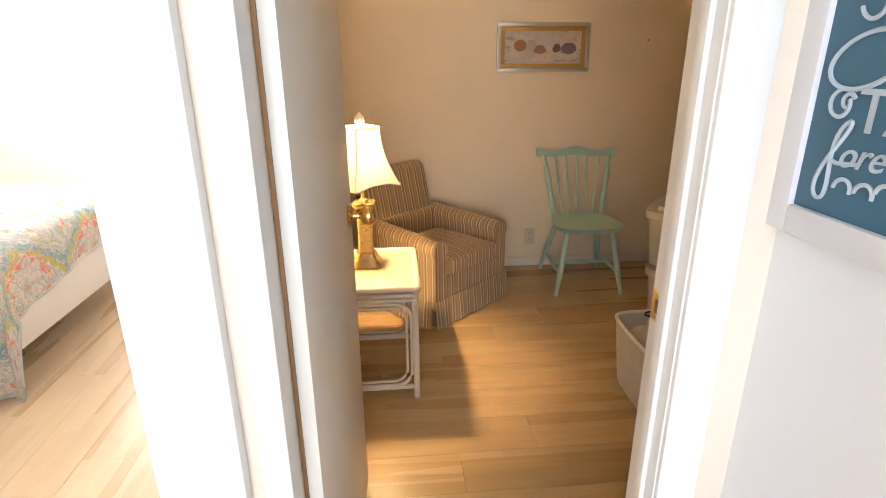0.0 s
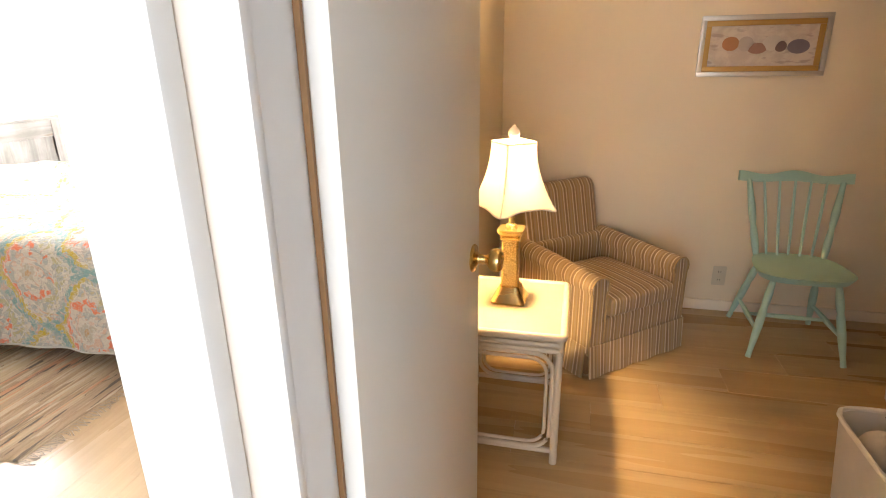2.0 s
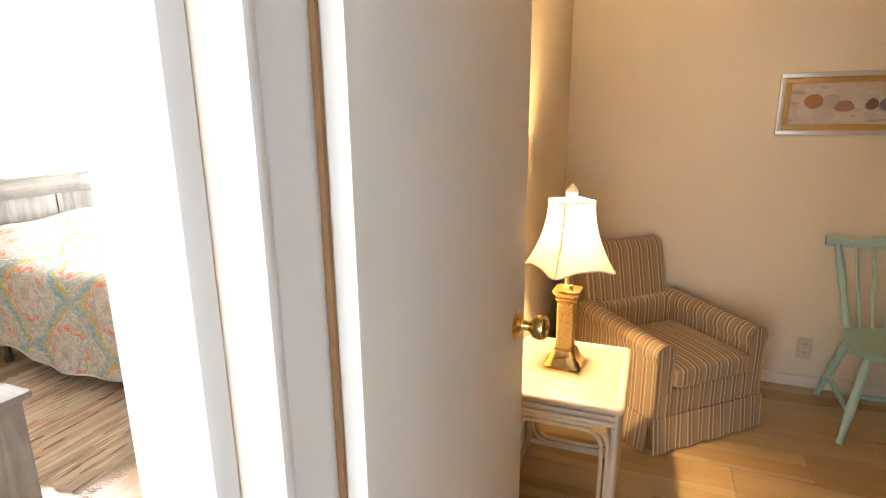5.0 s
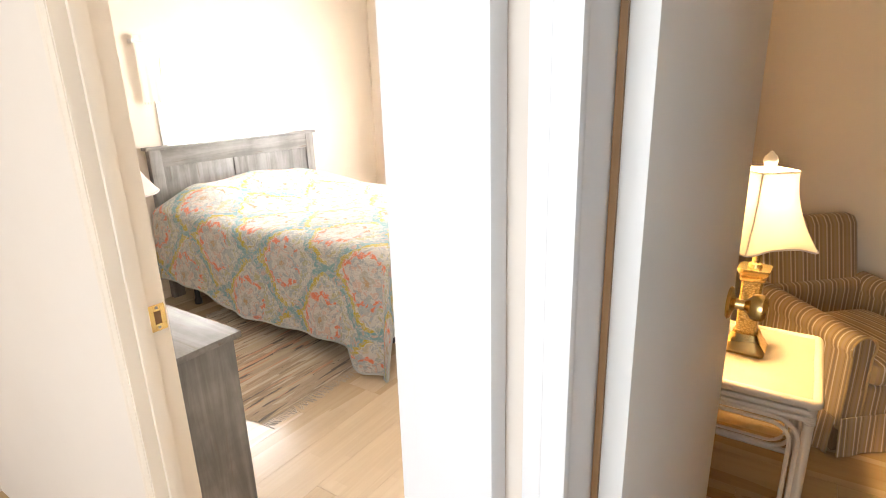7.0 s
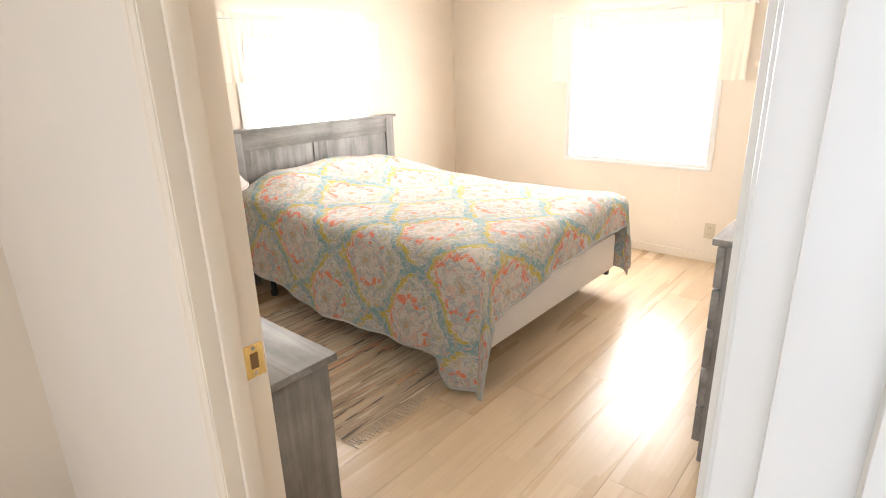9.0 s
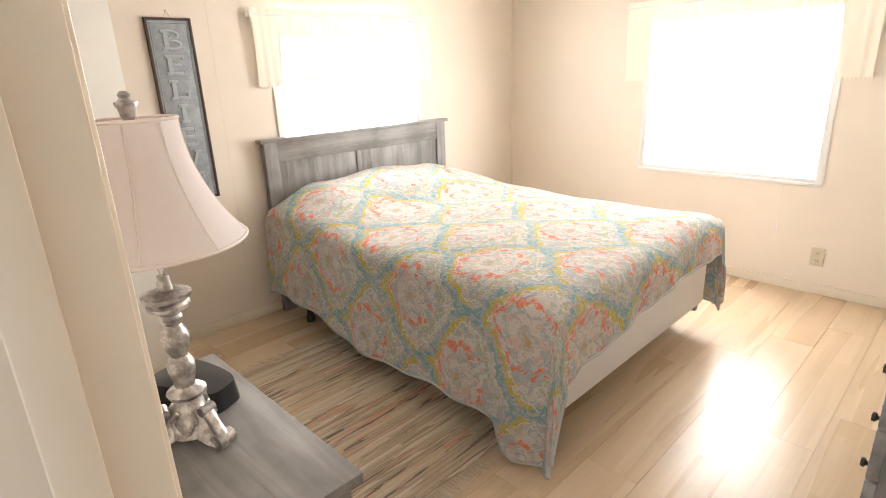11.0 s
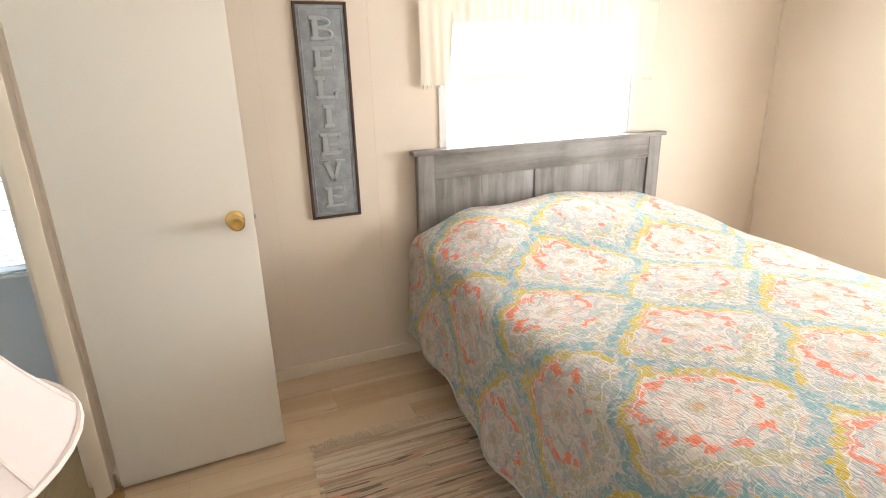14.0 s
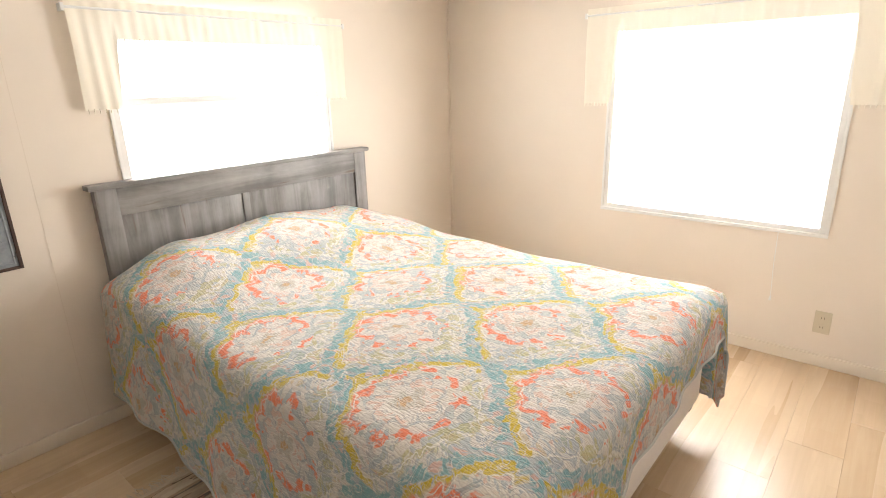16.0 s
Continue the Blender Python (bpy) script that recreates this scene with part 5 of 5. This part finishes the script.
bo = part("bulb_glass", Mesh().lathe([(0.001, 0.36), (0.013, 0.362), (0.016, 0.38), (0.029, 0.415), (0.030, 0.435), (0.022, 0.458), (0.001, 0.467)], n=18), bulbmat, dl, "glowing bulb")
bo.visible_shadow = False
part("harp", Mesh().tube([(0.05 * math.sin(math.pi * i / 12), 0, 0.36 + 0.25 * i / 12) for i in range(13)], 0.002, 6), BRASS, dl)
part("finial", Mesh().lathe([(0.001, 0.604), (0.010, 0.606), (0.008, 0.614), (0.016, 0.622), (0.021, 0.636), (0.017, 0.650), (0.008, 0.658), (0.006, 0.664), (0.001, 0.666)], n=16), SHADETRIM, dl, "pale pineapple finial")

# ---- den: striped armchair (front towards local -y) ----
ac = thing("armchair", pose(0.212, 2.835, 0, 0, 0, 42), "tan striped slipcovered armchair with rolled arms", "armchair")


def cushion(x0, x1, y0, y1, z0, z1, r, puff=0.012, stripes="x"):
    """A soft box with stripes running front to back over it."""
    m = Mesh()
    n = 10
    hx, hy = (x1 - x0) / 2, (y1 - y0) / 2
    cx, cy, cz, hz = (x0 + x1) / 2, (y0 + y1) / 2, (z0 + z1) / 2, (z1 - z0) / 2
    bm = bmesh.new()
    bmesh.ops.create_cube(bm, size=2.0)
    bmesh.ops.subdivide_edges(bm, edges=list(bm.edges), cuts=n, use_grid_fill=True)
    for p in bm.verts:
        q = Vector((p.co.x * hx, p.co.y * hy, p.co.z * hz))
        inner = Vector((max(-hx + r, min(hx - r, q.x)), max(-hy + r, min(hy - r, q.y)), max(-hz + r, min(hz - r, q.z))))
        d = q - inner
        if d.length > 1e-9:
            q = inner + d.normalized() * r
        k = (1 - (q.x / hx) ** 2) * (1 - (q.y / hy) ** 2)
        q.z += (1 if q.z > 0 else 0) * puff * max(0.0, k)
        p.co = q + Vector((cx, cy, cz))
    bm.verts.index_update()
    k = len(m.v)
    m.add([p.co[:] for p in bm.verts], [[p.index for p in q.verts] for q in bm.faces], True)
    for p in bm.verts:
        m.uv[k + p.index] = (p.co.x if stripes == "x" else p.co.y, p.co.z + p.co.y)
    bm.free()
    return m


W = 0.315
part("seat_deck", cushion(-0.215, 0.215, -0.29, 0.22, 0.12, 0.285, 0.02, 0.0), STRIPE, ac)
part("seat_cushion", cushion(-0.212, 0.212, -0.325, 0.16, 0.285, 0.385, 0.028, 0.016), STRIPE, ac)
back = cushion(-0.255, 0.255, -0.075, 0.085, 0.25, 0.80, 0.05, 0.0)
lean = Matrix.Translation((0, 0.20, 0)) @ Matrix.Rotation(radians(-13), 4, "X")
back.v = [tuple((Matrix.Translation((0, 0.0, 0.0)) @ lean @ Vector(p))) for p in back.v]
part("backrest", back, STRIPE, ac, "striped padded back")
for s in (-1, 1):
    arm = Mesh()
    prof = []
    for i in range(13):
        a = radians(-35 + 250 * i / 12)
        prof.append((0.052 * math.cos(a), 0.440 + 0.052 * math.sin(a)))
    prof = [(0.042, 0.12)] + prof + [(-0.042, 0.12)]
    ys = [-0.30 + 0.05 * i for i in range(12)]
    arc = [0.0]
    for a, b in zip(prof, prof[1:]):
        arc.append(arc[-1] + math.hypot(b[0] - a[0], b[1] - a[1]))

    def arm_at(u, v, s=s, prof=prof):
        p = prof[int(round(u))]
        rise = 0.028 * max(0.0, (v + 0.30) / 0.55)
        return (s * 0.262 + s * p[0], v, p[1] + (rise if p[1] > 0.3 else 0))

    arm.sheet(arm_at, list(range(len(prof))), ys, 0, lambda u, v, arc=arc: (v, arc[int(round(u))]))
    k0 = len(arm.v)
    front = [arm_at(i, ys[0]) for i in range(len(prof))]
    ctr = (s * 0.262, ys[0] - 0.006, 0.36)
    arm.add(front + [ctr], [(i, i + 1, len(prof)) for i in range(len(prof) - 1)] + [(len(prof) - 1, 0, len(prof))], False)
    for i, p in enumerate(front + [ctr]):
        arm.uv[k0 + i] = (p[0], p[2])
    part("arm", arm, STRIPE, ac, "rolled striped arm")
    part("arm_welt", Mesh().tube([(p[0], p[1] - 0.002, p[2]) for p in front], 0.005, 6), STRIPE, ac)


def skirt_side(name, a, b, out):
    a, b, out = Vector(a), Vector(b), Vector(out)
    d = (b - a)
    n = 26

    def at(u, v):
        p = a + d * u
        wave = 0.005 * math.sin(u * d.length * 38) * v
        e = 0.010 + 0.014 * v + wave
        return (p.x + out.x * e, p.y + out.y * e, 0.165 - 0.158 * v)

    part(name, Mesh().sheet(at, [i / n for i in range(n + 1)], [0, 0.2, 0.5, 0.8, 1.0], 0.004, lambda u, v: (u * d.length, v)), STRIPE, ac)


skirt_side("skirt", (-W, -0.30, 0), (W, -0.30, 0), (0, -1, 0))
skirt_side("skirt", (-W, 0.32, 0), (-W, -0.30, 0), (-1, 0, 0))
skirt_side("skirt", (W, -0.30, 0), (W, 0.32, 0), (1, 0, 0))
skirt_side("skirt", (W, 0.32, 0), (-W, 0.32, 0), (0, 1, 0))
part("front_rail", cushion(-0.30, 0.30, -0.305, -0.27, 0.10, 0.285, 0.012, 0.0), STRIPE, ac)
part("back_frame", cushion(-0.30, 0.30, 0.20, 0.31, 0.06, 0.50, 0.03, 0.0), STRIPE, ac)
for sx in (-0.27, 0.27):
    for sy in (-0.26, 0.27):
        part("leg", Mesh().box(sx - 0.02, sx + 0.02, sy - 0.02, sy + 0.02, 0.0, 0.13, 0.003), RAWWOOD, ac)

# ---- den: mint spindle-back chair (front towards -y) ----
wc = thing("spindle_chair", pose(1.175, 2.95, 0, 0, 0, -2), "mint green painted wooden spindle-back chair", "chair")


def seat_at(u, v):
    a, r = 2 * math.pi * u, v
    k = 1 / (abs(math.cos(a)) ** 3.2 + abs(math.sin(a)) ** 3.2) ** (1 / 3.2)
    x, y = 0.205 * k * r * math.cos(a), 0.195 * k * r * math.sin(a) - 0.01
    return (x * (1 - 0.12 * (y / 0.2)), y, 0.432 - 0.012 * (1 - r) ** 0.7)


st = Mesh().sheet(seat_at, [i / 40 for i in range(41)], [0.02, 0.3, 0.6, 0.85, 0.97, 1.0], 0.0)
st.sheet(lambda u, v: (lambda p: (p[0] * (1 - 0.10 * v), p[1] * (1 - 0.10 * v), 0.432 - 0.034 * v))(seat_at(u, 1.0)), [i / 40 for i in range(41)], [0.0, 0.3, 0.7, 1.0])
st.sheet(lambda u, v: (lambda p: (p[0] * 0.9 * v, p[1] * 0.9 * v, 0.398))(seat_at(u, 1.0)), [i / 40 for i in range(41)], [1.0, 0.02])
part("seat", st, MINT, wc, "shaped mint seat")
feet = []
for sx, sy, fx, fy in ((-1, -1, -0.205, -0.195), (1, -1, 0.205, -0.195), (-1, 1, -0.20, 0.275), (1, 1, 0.20, 0.275)):
    a, b = Vector((sx * 0.135, sy * 0.125, 0.405)), Vector((fx, fy, 0.004))
    pts = [a.lerp(b, t) for t in (0, 0.1, 0.2, 0.3, 0.36, 0.42, 0.6, 0.8, 0.9, 1.0)]
    part("leg", Mesh().tube(pts, [0.012, 0.015, 0.018, 0.018, 0.014, 0.018, 0.019, 0.015, 0.012, 0.013], 10), MINT, wc)
    feet.append((a, b))
for i, j in ((0, 2), (1, 3)):
    a, b = feet[i][0].lerp(feet[i][1], 0.66), feet[j][0].lerp(feet[j][1], 0.66)
    part("stretcher", Mesh().tube([a.lerp(b, t) for t in (0, 0.25, 0.5, 0.75, 1)], [0.008, 0.011, 0.014, 0.011, 0.008], 8), MINT, wc)
a = feet[0][0].lerp(feet[0][1], 0.66).lerp(feet[2][0].lerp(feet[2][1], 0.66), 0.5)
b = feet[1][0].lerp(feet[1][1], 0.66).lerp(feet[3][0].lerp(feet[3][1], 0.66), 0.5)
part("stretcher", Mesh().tube([a.lerp(b, t) for t in (0, 0.25, 0.5, 0.75, 1)], [0.008, 0.011, 0.014, 0.011, 0.008], 8), MINT, wc)
for i in range(7):
    t = (i - 3) / 3
    a, b = Vector((0.155 * t, 0.165 - 0.02 * t * t, 0.425)), Vector((0.215 * t, 0.265, 0.800))
    if abs(t) > 0.99:
        part("back_post", Mesh().tube([a.lerp(b, k) for k in (0, 0.12, 0.25, 0.4, 0.5, 0.6, 0.8, 1)], [0.013, 0.017, 0.018, 0.013, 0.017, 0.019, 0.015, 0.012], 10), MINT, wc)
    else:
        part("spindle", Mesh().tube([a.lerp(b, k) for k in (0, 0.3, 0.6, 1)], [0.006, 0.0075, 0.0075, 0.006], 8), MINT, wc)


def rail_at(u, v):
    x = 0.262 * (2 * u - 1)
    top = 0.838 + 0.012 * math.cos(6.0 * (2 * u - 1)) - 0.006 * abs(2 * u - 1) ** 6
    low = 0.792 + 0.004 * math.cos(5 * (2 * u - 1))
    return (x, 0.262 + 0.016 * (1 - (2 * u - 1) ** 2) + 0.010 * v, low + (top - low) * v)


part("crest_rail", Mesh().sheet(rail_at, [i / 30 for i in range(31)], [i / 5 for i in range(6)], 0.020), MINT, wc, "curved mint crest rail")

# ---- den: storage bins ----


def bin_at(name, m, w, d, h, label, lid=False):
    """A tapered plastic storage bin with a rolled rim; the lid overhangs."""
    b = thing(name, m, label, "storage bin")
    body = Mesh()
    n = 48

    def ring(u, v, inset=0.0):
        a = 2 * math.pi * u
        k = 1 / (abs(math.cos(a)) ** 7 + abs(math.sin(a)) ** 7) ** (1 / 7)
        g = 0.88 + 0.12 * v - inset
        return (w / 2 * k * g * math.cos(a), d / 2 * k * g * math.sin(a), h * v)

    body.sheet(lambda u, v: ring(u, v), [i / n for i in range(n + 1)], [0.01, 0.05, 0.3, 0.6, 0.88, 0.9, 1.0], 0.003)
    body.sheet(lambda u, v: (lambda p: (p[0] * v, p[1] * v, 0.004))(ring(u, 0.01)), [i / n for i in range(n + 1)], [0.02, 1.0])
    part("tub", body, CLEAR, b)
    part("rim", Mesh().tube([ring(i / n, 1.0) for i in range(n)], 0.008, 6, True), LIDWHITE, b)
    if lid:
        l = Mesh()
        l.sheet(lambda u, v: (lambda p: (p[0] * v, p[1] * v, h + 0.012 + 0.018 * (1 if v < 0.82 else 0)))(ring(u, 1.0)), [i / n for i in range(n + 1)], [0.01, 0.5, 0.80, 0.84, 1.05], 0.003)
        l.sheet(lambda u, v: (lambda p: (p[0] * 1.05, p[1] * 1.05, h + 0.012 - 0.035 * v))(ring(u, 1.0)), [i / n for i in range(n + 1)], [0.0, 1.0], 0.003)
        for sx in (-0.25, 0.0, 0.25):
            l.box(sx * w - 0.02, sx * w + 0.02, -d * 0.40, d * 0.40, h + 0.030, h + 0.036, 0.003)
        part("lid", l, LIDWHITE, b, "milky white plastic lid")
        for sx in (-1, 1):
            part("clip", Mesh().box(sx * w * 0.22 - 0.05, sx * w * 0.22 + 0.05, -d / 2 * 1.07, -d / 2 * 1.03, h - 0.06, h + 0.012, 0.004), LIDWHITE, b)
    return b


low = bin_at("storage_bin", pose(1.66, 2.50, 0, 0, 0, -38), 0.42, 0.40, 0.27, "milky clear storage bin holding linens, under another bin", True)
up = bin_at("storage_bin", pose(1.66, 2.50, 0.302, 0, 0, -38), 0.48, 0.44, 0.30, "milky clear lidded storage bin with an orange label", True)
part("label", Mesh().box(-0.12, -0.06, -0.228, -0.222, 0.10, 0.22, 0.001), ORANGE, up, "orange product label")


def heap(name, m, size, mat, label, seed, cat):
    r = random.Random(seed)
    ph = [r.uniform(0, 6.28) for _ in range(5)]

    def at(u, v):
        a, b = 2 * math.pi * u, math.pi * (v - 0.5)
        k = 1 + 0.12 * math.sin(3 * a + ph[0]) + 0.10 * math.sin(5 * a + 4 * b + ph[1]) + 0.07 * math.sin(9 * b + 2 * a + ph[2])
        return (size[0] * k * math.cos(b) * math.cos(a), size[1] * k * math.cos(b) * math.sin(a), size[2] * (1 + k * math.sin(b) * 0.95))

    ob = part(name, Mesh().sheet(at, [i / 28 for i in range(29)], [0.02 + 0.96 * i / 18 for i in range(19)]), mat, None, label, m)
    return tagged(ob, "", cat, "", "thing")


heap("folded_linen", pose(1.66, 2.50, 0.008), (0.15, 0.14, 0.12), CLOTHWHITE, "pale folded linen inside the stacked bin", 1, "linen")
heap("folded_linen", pose(1.65, 2.49, 0.31), (0.16, 0.15, 0.13), CLOTHBLUE, "slate folded linen inside the lidded bin", 2, "linen")
ob = bin_at("storage_bin", pose(1.175, 1.70, 0), 0.46, 0.40, 0.31, "open clear storage bin full of cloths")
heap("bundled_cloth", pose(1.15, 1.62, 0.008), (0.155, 0.12, 0.145), CLOTHDARK, "black bundled cloth in the open bin", 3, "cloth")
heap("bundled_cloth", pose(1.13, 1.79, 0.008), (0.13, 0.09, 0.155), CLOTHWHITE, "white bundled cloth in the open bin", 6, "cloth")
heap("bundled_cloth", pose(1.28, 1.66, 0.008), (0.085, 0.12, 0.15), CLOTHBLUE, "slate bundled cloth in the open bin", 8, "cloth")
part("sticker", Mesh().lathe([(0.001, 0), (0.075, 0), (0.075, 0.002), (0.001, 0.002)], (-0.02, -0.196, 0.16), 30, Matrix.Rotation(radians(86), 3, "X")), CLOTHBLUE, ob, "round slate sticker")
stand = thing("iron_stand", pose(1.20, 1.83, 0), "black wrought iron scroll stand with a curved rod", "stand")
sc = Mesh()
for s, cx in ((1, -0.10), (-1, 0.06)):
    pts = []
    for i in range(26):
        a = i * 0.34
        r = 0.052 - 0.0018 * i
        pts.append((cx + s * r * math.cos(a), 0.012 * math.sin(a * 0.5) - 0.02, 0.335 + r * math.sin(a) * 0.35))
    sc.tube(pts, 0.004, 6)
sc.tube([(-0.05, -0.02, 0.335), (0.0, -0.02, 0.325), (0.10, -0.02, 0.33), (0.20, -0.03, 0.30)], 0.004, 6)
part("scroll", sc, IRON, stand)
part("rod", Mesh().tube([(0.22, -0.14, 0.004), (0.205, -0.13, 0.25), (0.215, -0.10, 0.45), (0.25, -0.05, 0.60), (0.31, 0.0, 0.68)], 0.008, 8), IRON, stand)
part("base_bar", Mesh().tube([(0.16, -0.20, 0.006), (0.22, -0.14, 0.006), (0.28, -0.08, 0.006)], 0.006, 8), IRON, stand)

# ---- den: framed shell picture ----
fp = thing("framed_picture", pose(0.948, 3.3195, 1.458, 90, 0, 0), "wide shell still life in a silver and gilt frame", "picture")
fw, fh = 0.294, 0.146
part("print", Mesh().box(-fw + 0.05, fw - 0.05, -fh + 0.045, fh - 0.045, 0.004, 0.008), SHELLS, fp, "painted sea shells on pale ground")
for cx, cy, rx, ry, rgb, nm in ((-0.145, 0.012, 0.040, 0.034, (0.42, 0.20, 0.09), "russet"), (-0.075, 0.010, 0.036, 0.036, (0.50, 0.42, 0.36), "pale"), (-0.02, -0.012, 0.045, 0.026, (0.36, 0.20, 0.14), "brown"), (0.045, 0.012, 0.044, 0.036, (0.62, 0.55, 0.47), "cream"), (0.085, -0.004, 0.028, 0.026, (0.20, 0.12, 0.10), "dark"), (0.165, -0.006, 0.050, 0.034, (0.22, 0.17, 0.19), "plum")):
    part("painted_shell", Mesh().lathe([(0.001, 0), (1.0, 0), (0.86, 0.0006), (0.5, 0.0010), (0.001, 0.0012)], (cx, cy, 0.0081 + 0.0002 * (cx > 0.06)), 22, Matrix.Diagonal((rx, ry, 1.0))), paint("shell_" + nm, rgb, 0.7, 0.12, 0.3, 0.0, 60.0), fp, nm + " painted shell")
for inset, wd, hi, mat, nm in ((0.0, 0.024, 0.026, FRAMESILVER, "frame_bar"), (0.024, 0.026, 0.016, FRAMEGOLD, "liner_bar")):
    for s in (-1, 1):
        yy = s * (fh - inset - wd / 2)
        part(nm, Mesh().box(-fw + inset, fw - inset, yy - wd / 2, yy + wd / 2, 0.0, hi, 0.003), mat, fp)
        xx = s * (fw - inset - wd / 2)
        part(nm, Mesh().box(xx - wd / 2, xx + wd / 2, -fh + inset + wd, fh - inset - wd, 0.0, hi, 0.003), mat, fp)
part("nail", Mesh().lathe([(0.001, 0), (0.005, 0), (0.004, 0.006), (0.001, 0.006)], (1.63, 3.3195, 1.50), 10, Matrix.Rotation(radians(90), 3, "X")), RUST, None, "small rusty nail in the bare tan wall")
tagged(bpy.data.objects["nail"], "", "nail", "", "thing")

# ---- hall: blue lettered sign on the east wall ----
hs = thing("wall_sign", pose(0.6195, 0.242, 1.475, 90, 0, -90), "teal-blue lettered sign in a wide white frame", "sign")
part("board", Mesh().box(-0.29, 0.29, -0.29, 0.32, 0.004, 0.012, 0.001), SIGNBLUE, hs, "teal-blue painted board")
for s in (-1, 1):
    xx = s * 0.31
    part("frame_bar", Mesh().box(xx - 0.022, xx + 0.022, -0.335, 0.365, 0.0, 0.022, 0.004), SIGNFRAME, hs)
for yy in (-0.312, 0.342):
    part("frame_bar", Mesh().box(-0.288, 0.288, yy - 0.022, yy + 0.022, 0.0, 0.022, 0.004), SIGNFRAME, hs)
lettering("lettering", "TA", 0.081, 0.001, SIGNINK, hs, pose(-0.21, -0.169, 0.0135), "pale capital lettering", "LEFT")
lettering("lettering", "ore", 0.052, 0.001, SIGNINK, hs, pose(-0.223, -0.218, 0.0135, 0, 0, 2), "pale script lettering", "LEFT", 0.35)
fl = Mesh()
# the long looped f
fl.tube([(-0.234 + 0.015 * math.sin(q) + 0.010 * math.sin(2 * q), -0.213 + 0.056 * math.sin(q + 0.25), 0.013) for q in [2 * math.pi * i / 32 for i in range(32)]], 0.0034, 5, True)
fl.tube([(-0.249 + 0.06 * t, -0.213 + 0.004 * math.sin(9 * t), 0.013) for t in (0.1, 0.4, 0.7, 1.0)], 0.0034, 5)
# large looped capital over a small curl
fl.tube([(-0.213 + 0.055 * math.cos(q) + 0.018 * math.sin(q), -0.079 + 0.037 * math.sin(q), 0.013) for q in [0.6 + 5.9 * i / 30 for i in range(31)]], 0.0036, 5)
for cx, cy, r0, t0, sweep in ((-0.239, -0.136, 0.020, 1.6, 5.2), (-0.227, -0.132, 0.011, 0.4, 4.6), (-0.203, -0.249, 0.017, 3.1, -3.3), (-0.167, -0.249, 0.017, 3.1, -3.3), (-0.136, -0.242, 0.015, 3.1, -3.3), (-0.218, -0.009, 0.022, 3.3, 3.0)):
    fl.tube([(cx + r0 * (1 - 0.25 * i / 16) * math.cos(t0 + sweep * i / 16), cy + r0 * (1 - 0.25 * i / 16) * math.sin(t0 + sweep * i / 16), 0.013) for i in range(17)], 0.0032, 5)
part("flourish", fl, SIGNINK, hs, "pale brushed flourishes")

# ---- floor planks, last ----
gap = 0.0005
cache = {}


def plank(along, x, y, length, width, mat):
    key = (along, round(length, 3), width)
    if key not in cache:
        m = Mesh()
        if along == "y":
            m.box(-width / 2 + gap, width / 2 - gap, -length / 2 + gap, length / 2 - gap, -0.011, 0.0, 0.0)
        else:
            m.box(-length / 2 + gap, length / 2 - gap, -width / 2 + gap, width / 2 - gap, -0.011, 0.0, 0.0)
        cache[key] = m.data("plank", mat)
    o = new("plank", cache[key])
    o.parent, o.matrix_basis = floor, pose(x, y, 0)


def lay(along, a0, a1, b0, b1, mat, seed):
    """Planks 0.2 wide: a across, b along, in staggered lengths on a 0.3 m module."""
    r = random.Random(seed)
    n = max(1, round((a1 - a0) / 0.2))
    w = (a1 - a0) / n
    for i in range(n):
        a = a0 + w * (i + 0.5)
        b = b0
        first = 0.3 * (1 + (i * 5 + seed) % 4)
        while b < b1 - 0.01:
            ln = min(first if b == b0 else 1.2, b1 - b)
            if b1 - b - ln < 0.15:
                ln = b1 - b
            if along == "y":
                plank("y", a, b + ln / 2, ln, w, mat)
            else:
                plank("x", b + ln / 2, a, ln, w, mat)
            b += ln


lay("y", -3.80, -0.40, 0.62, 4.42, FLOOR_Y, 1)
lay("x", 0.62, 3.42, -0.40, 2.60, FLOOR_X_DIM, 2)
lay("x", -2.5, 0.62, -3.80, 0.70, FLOOR_X_DIM, 3)
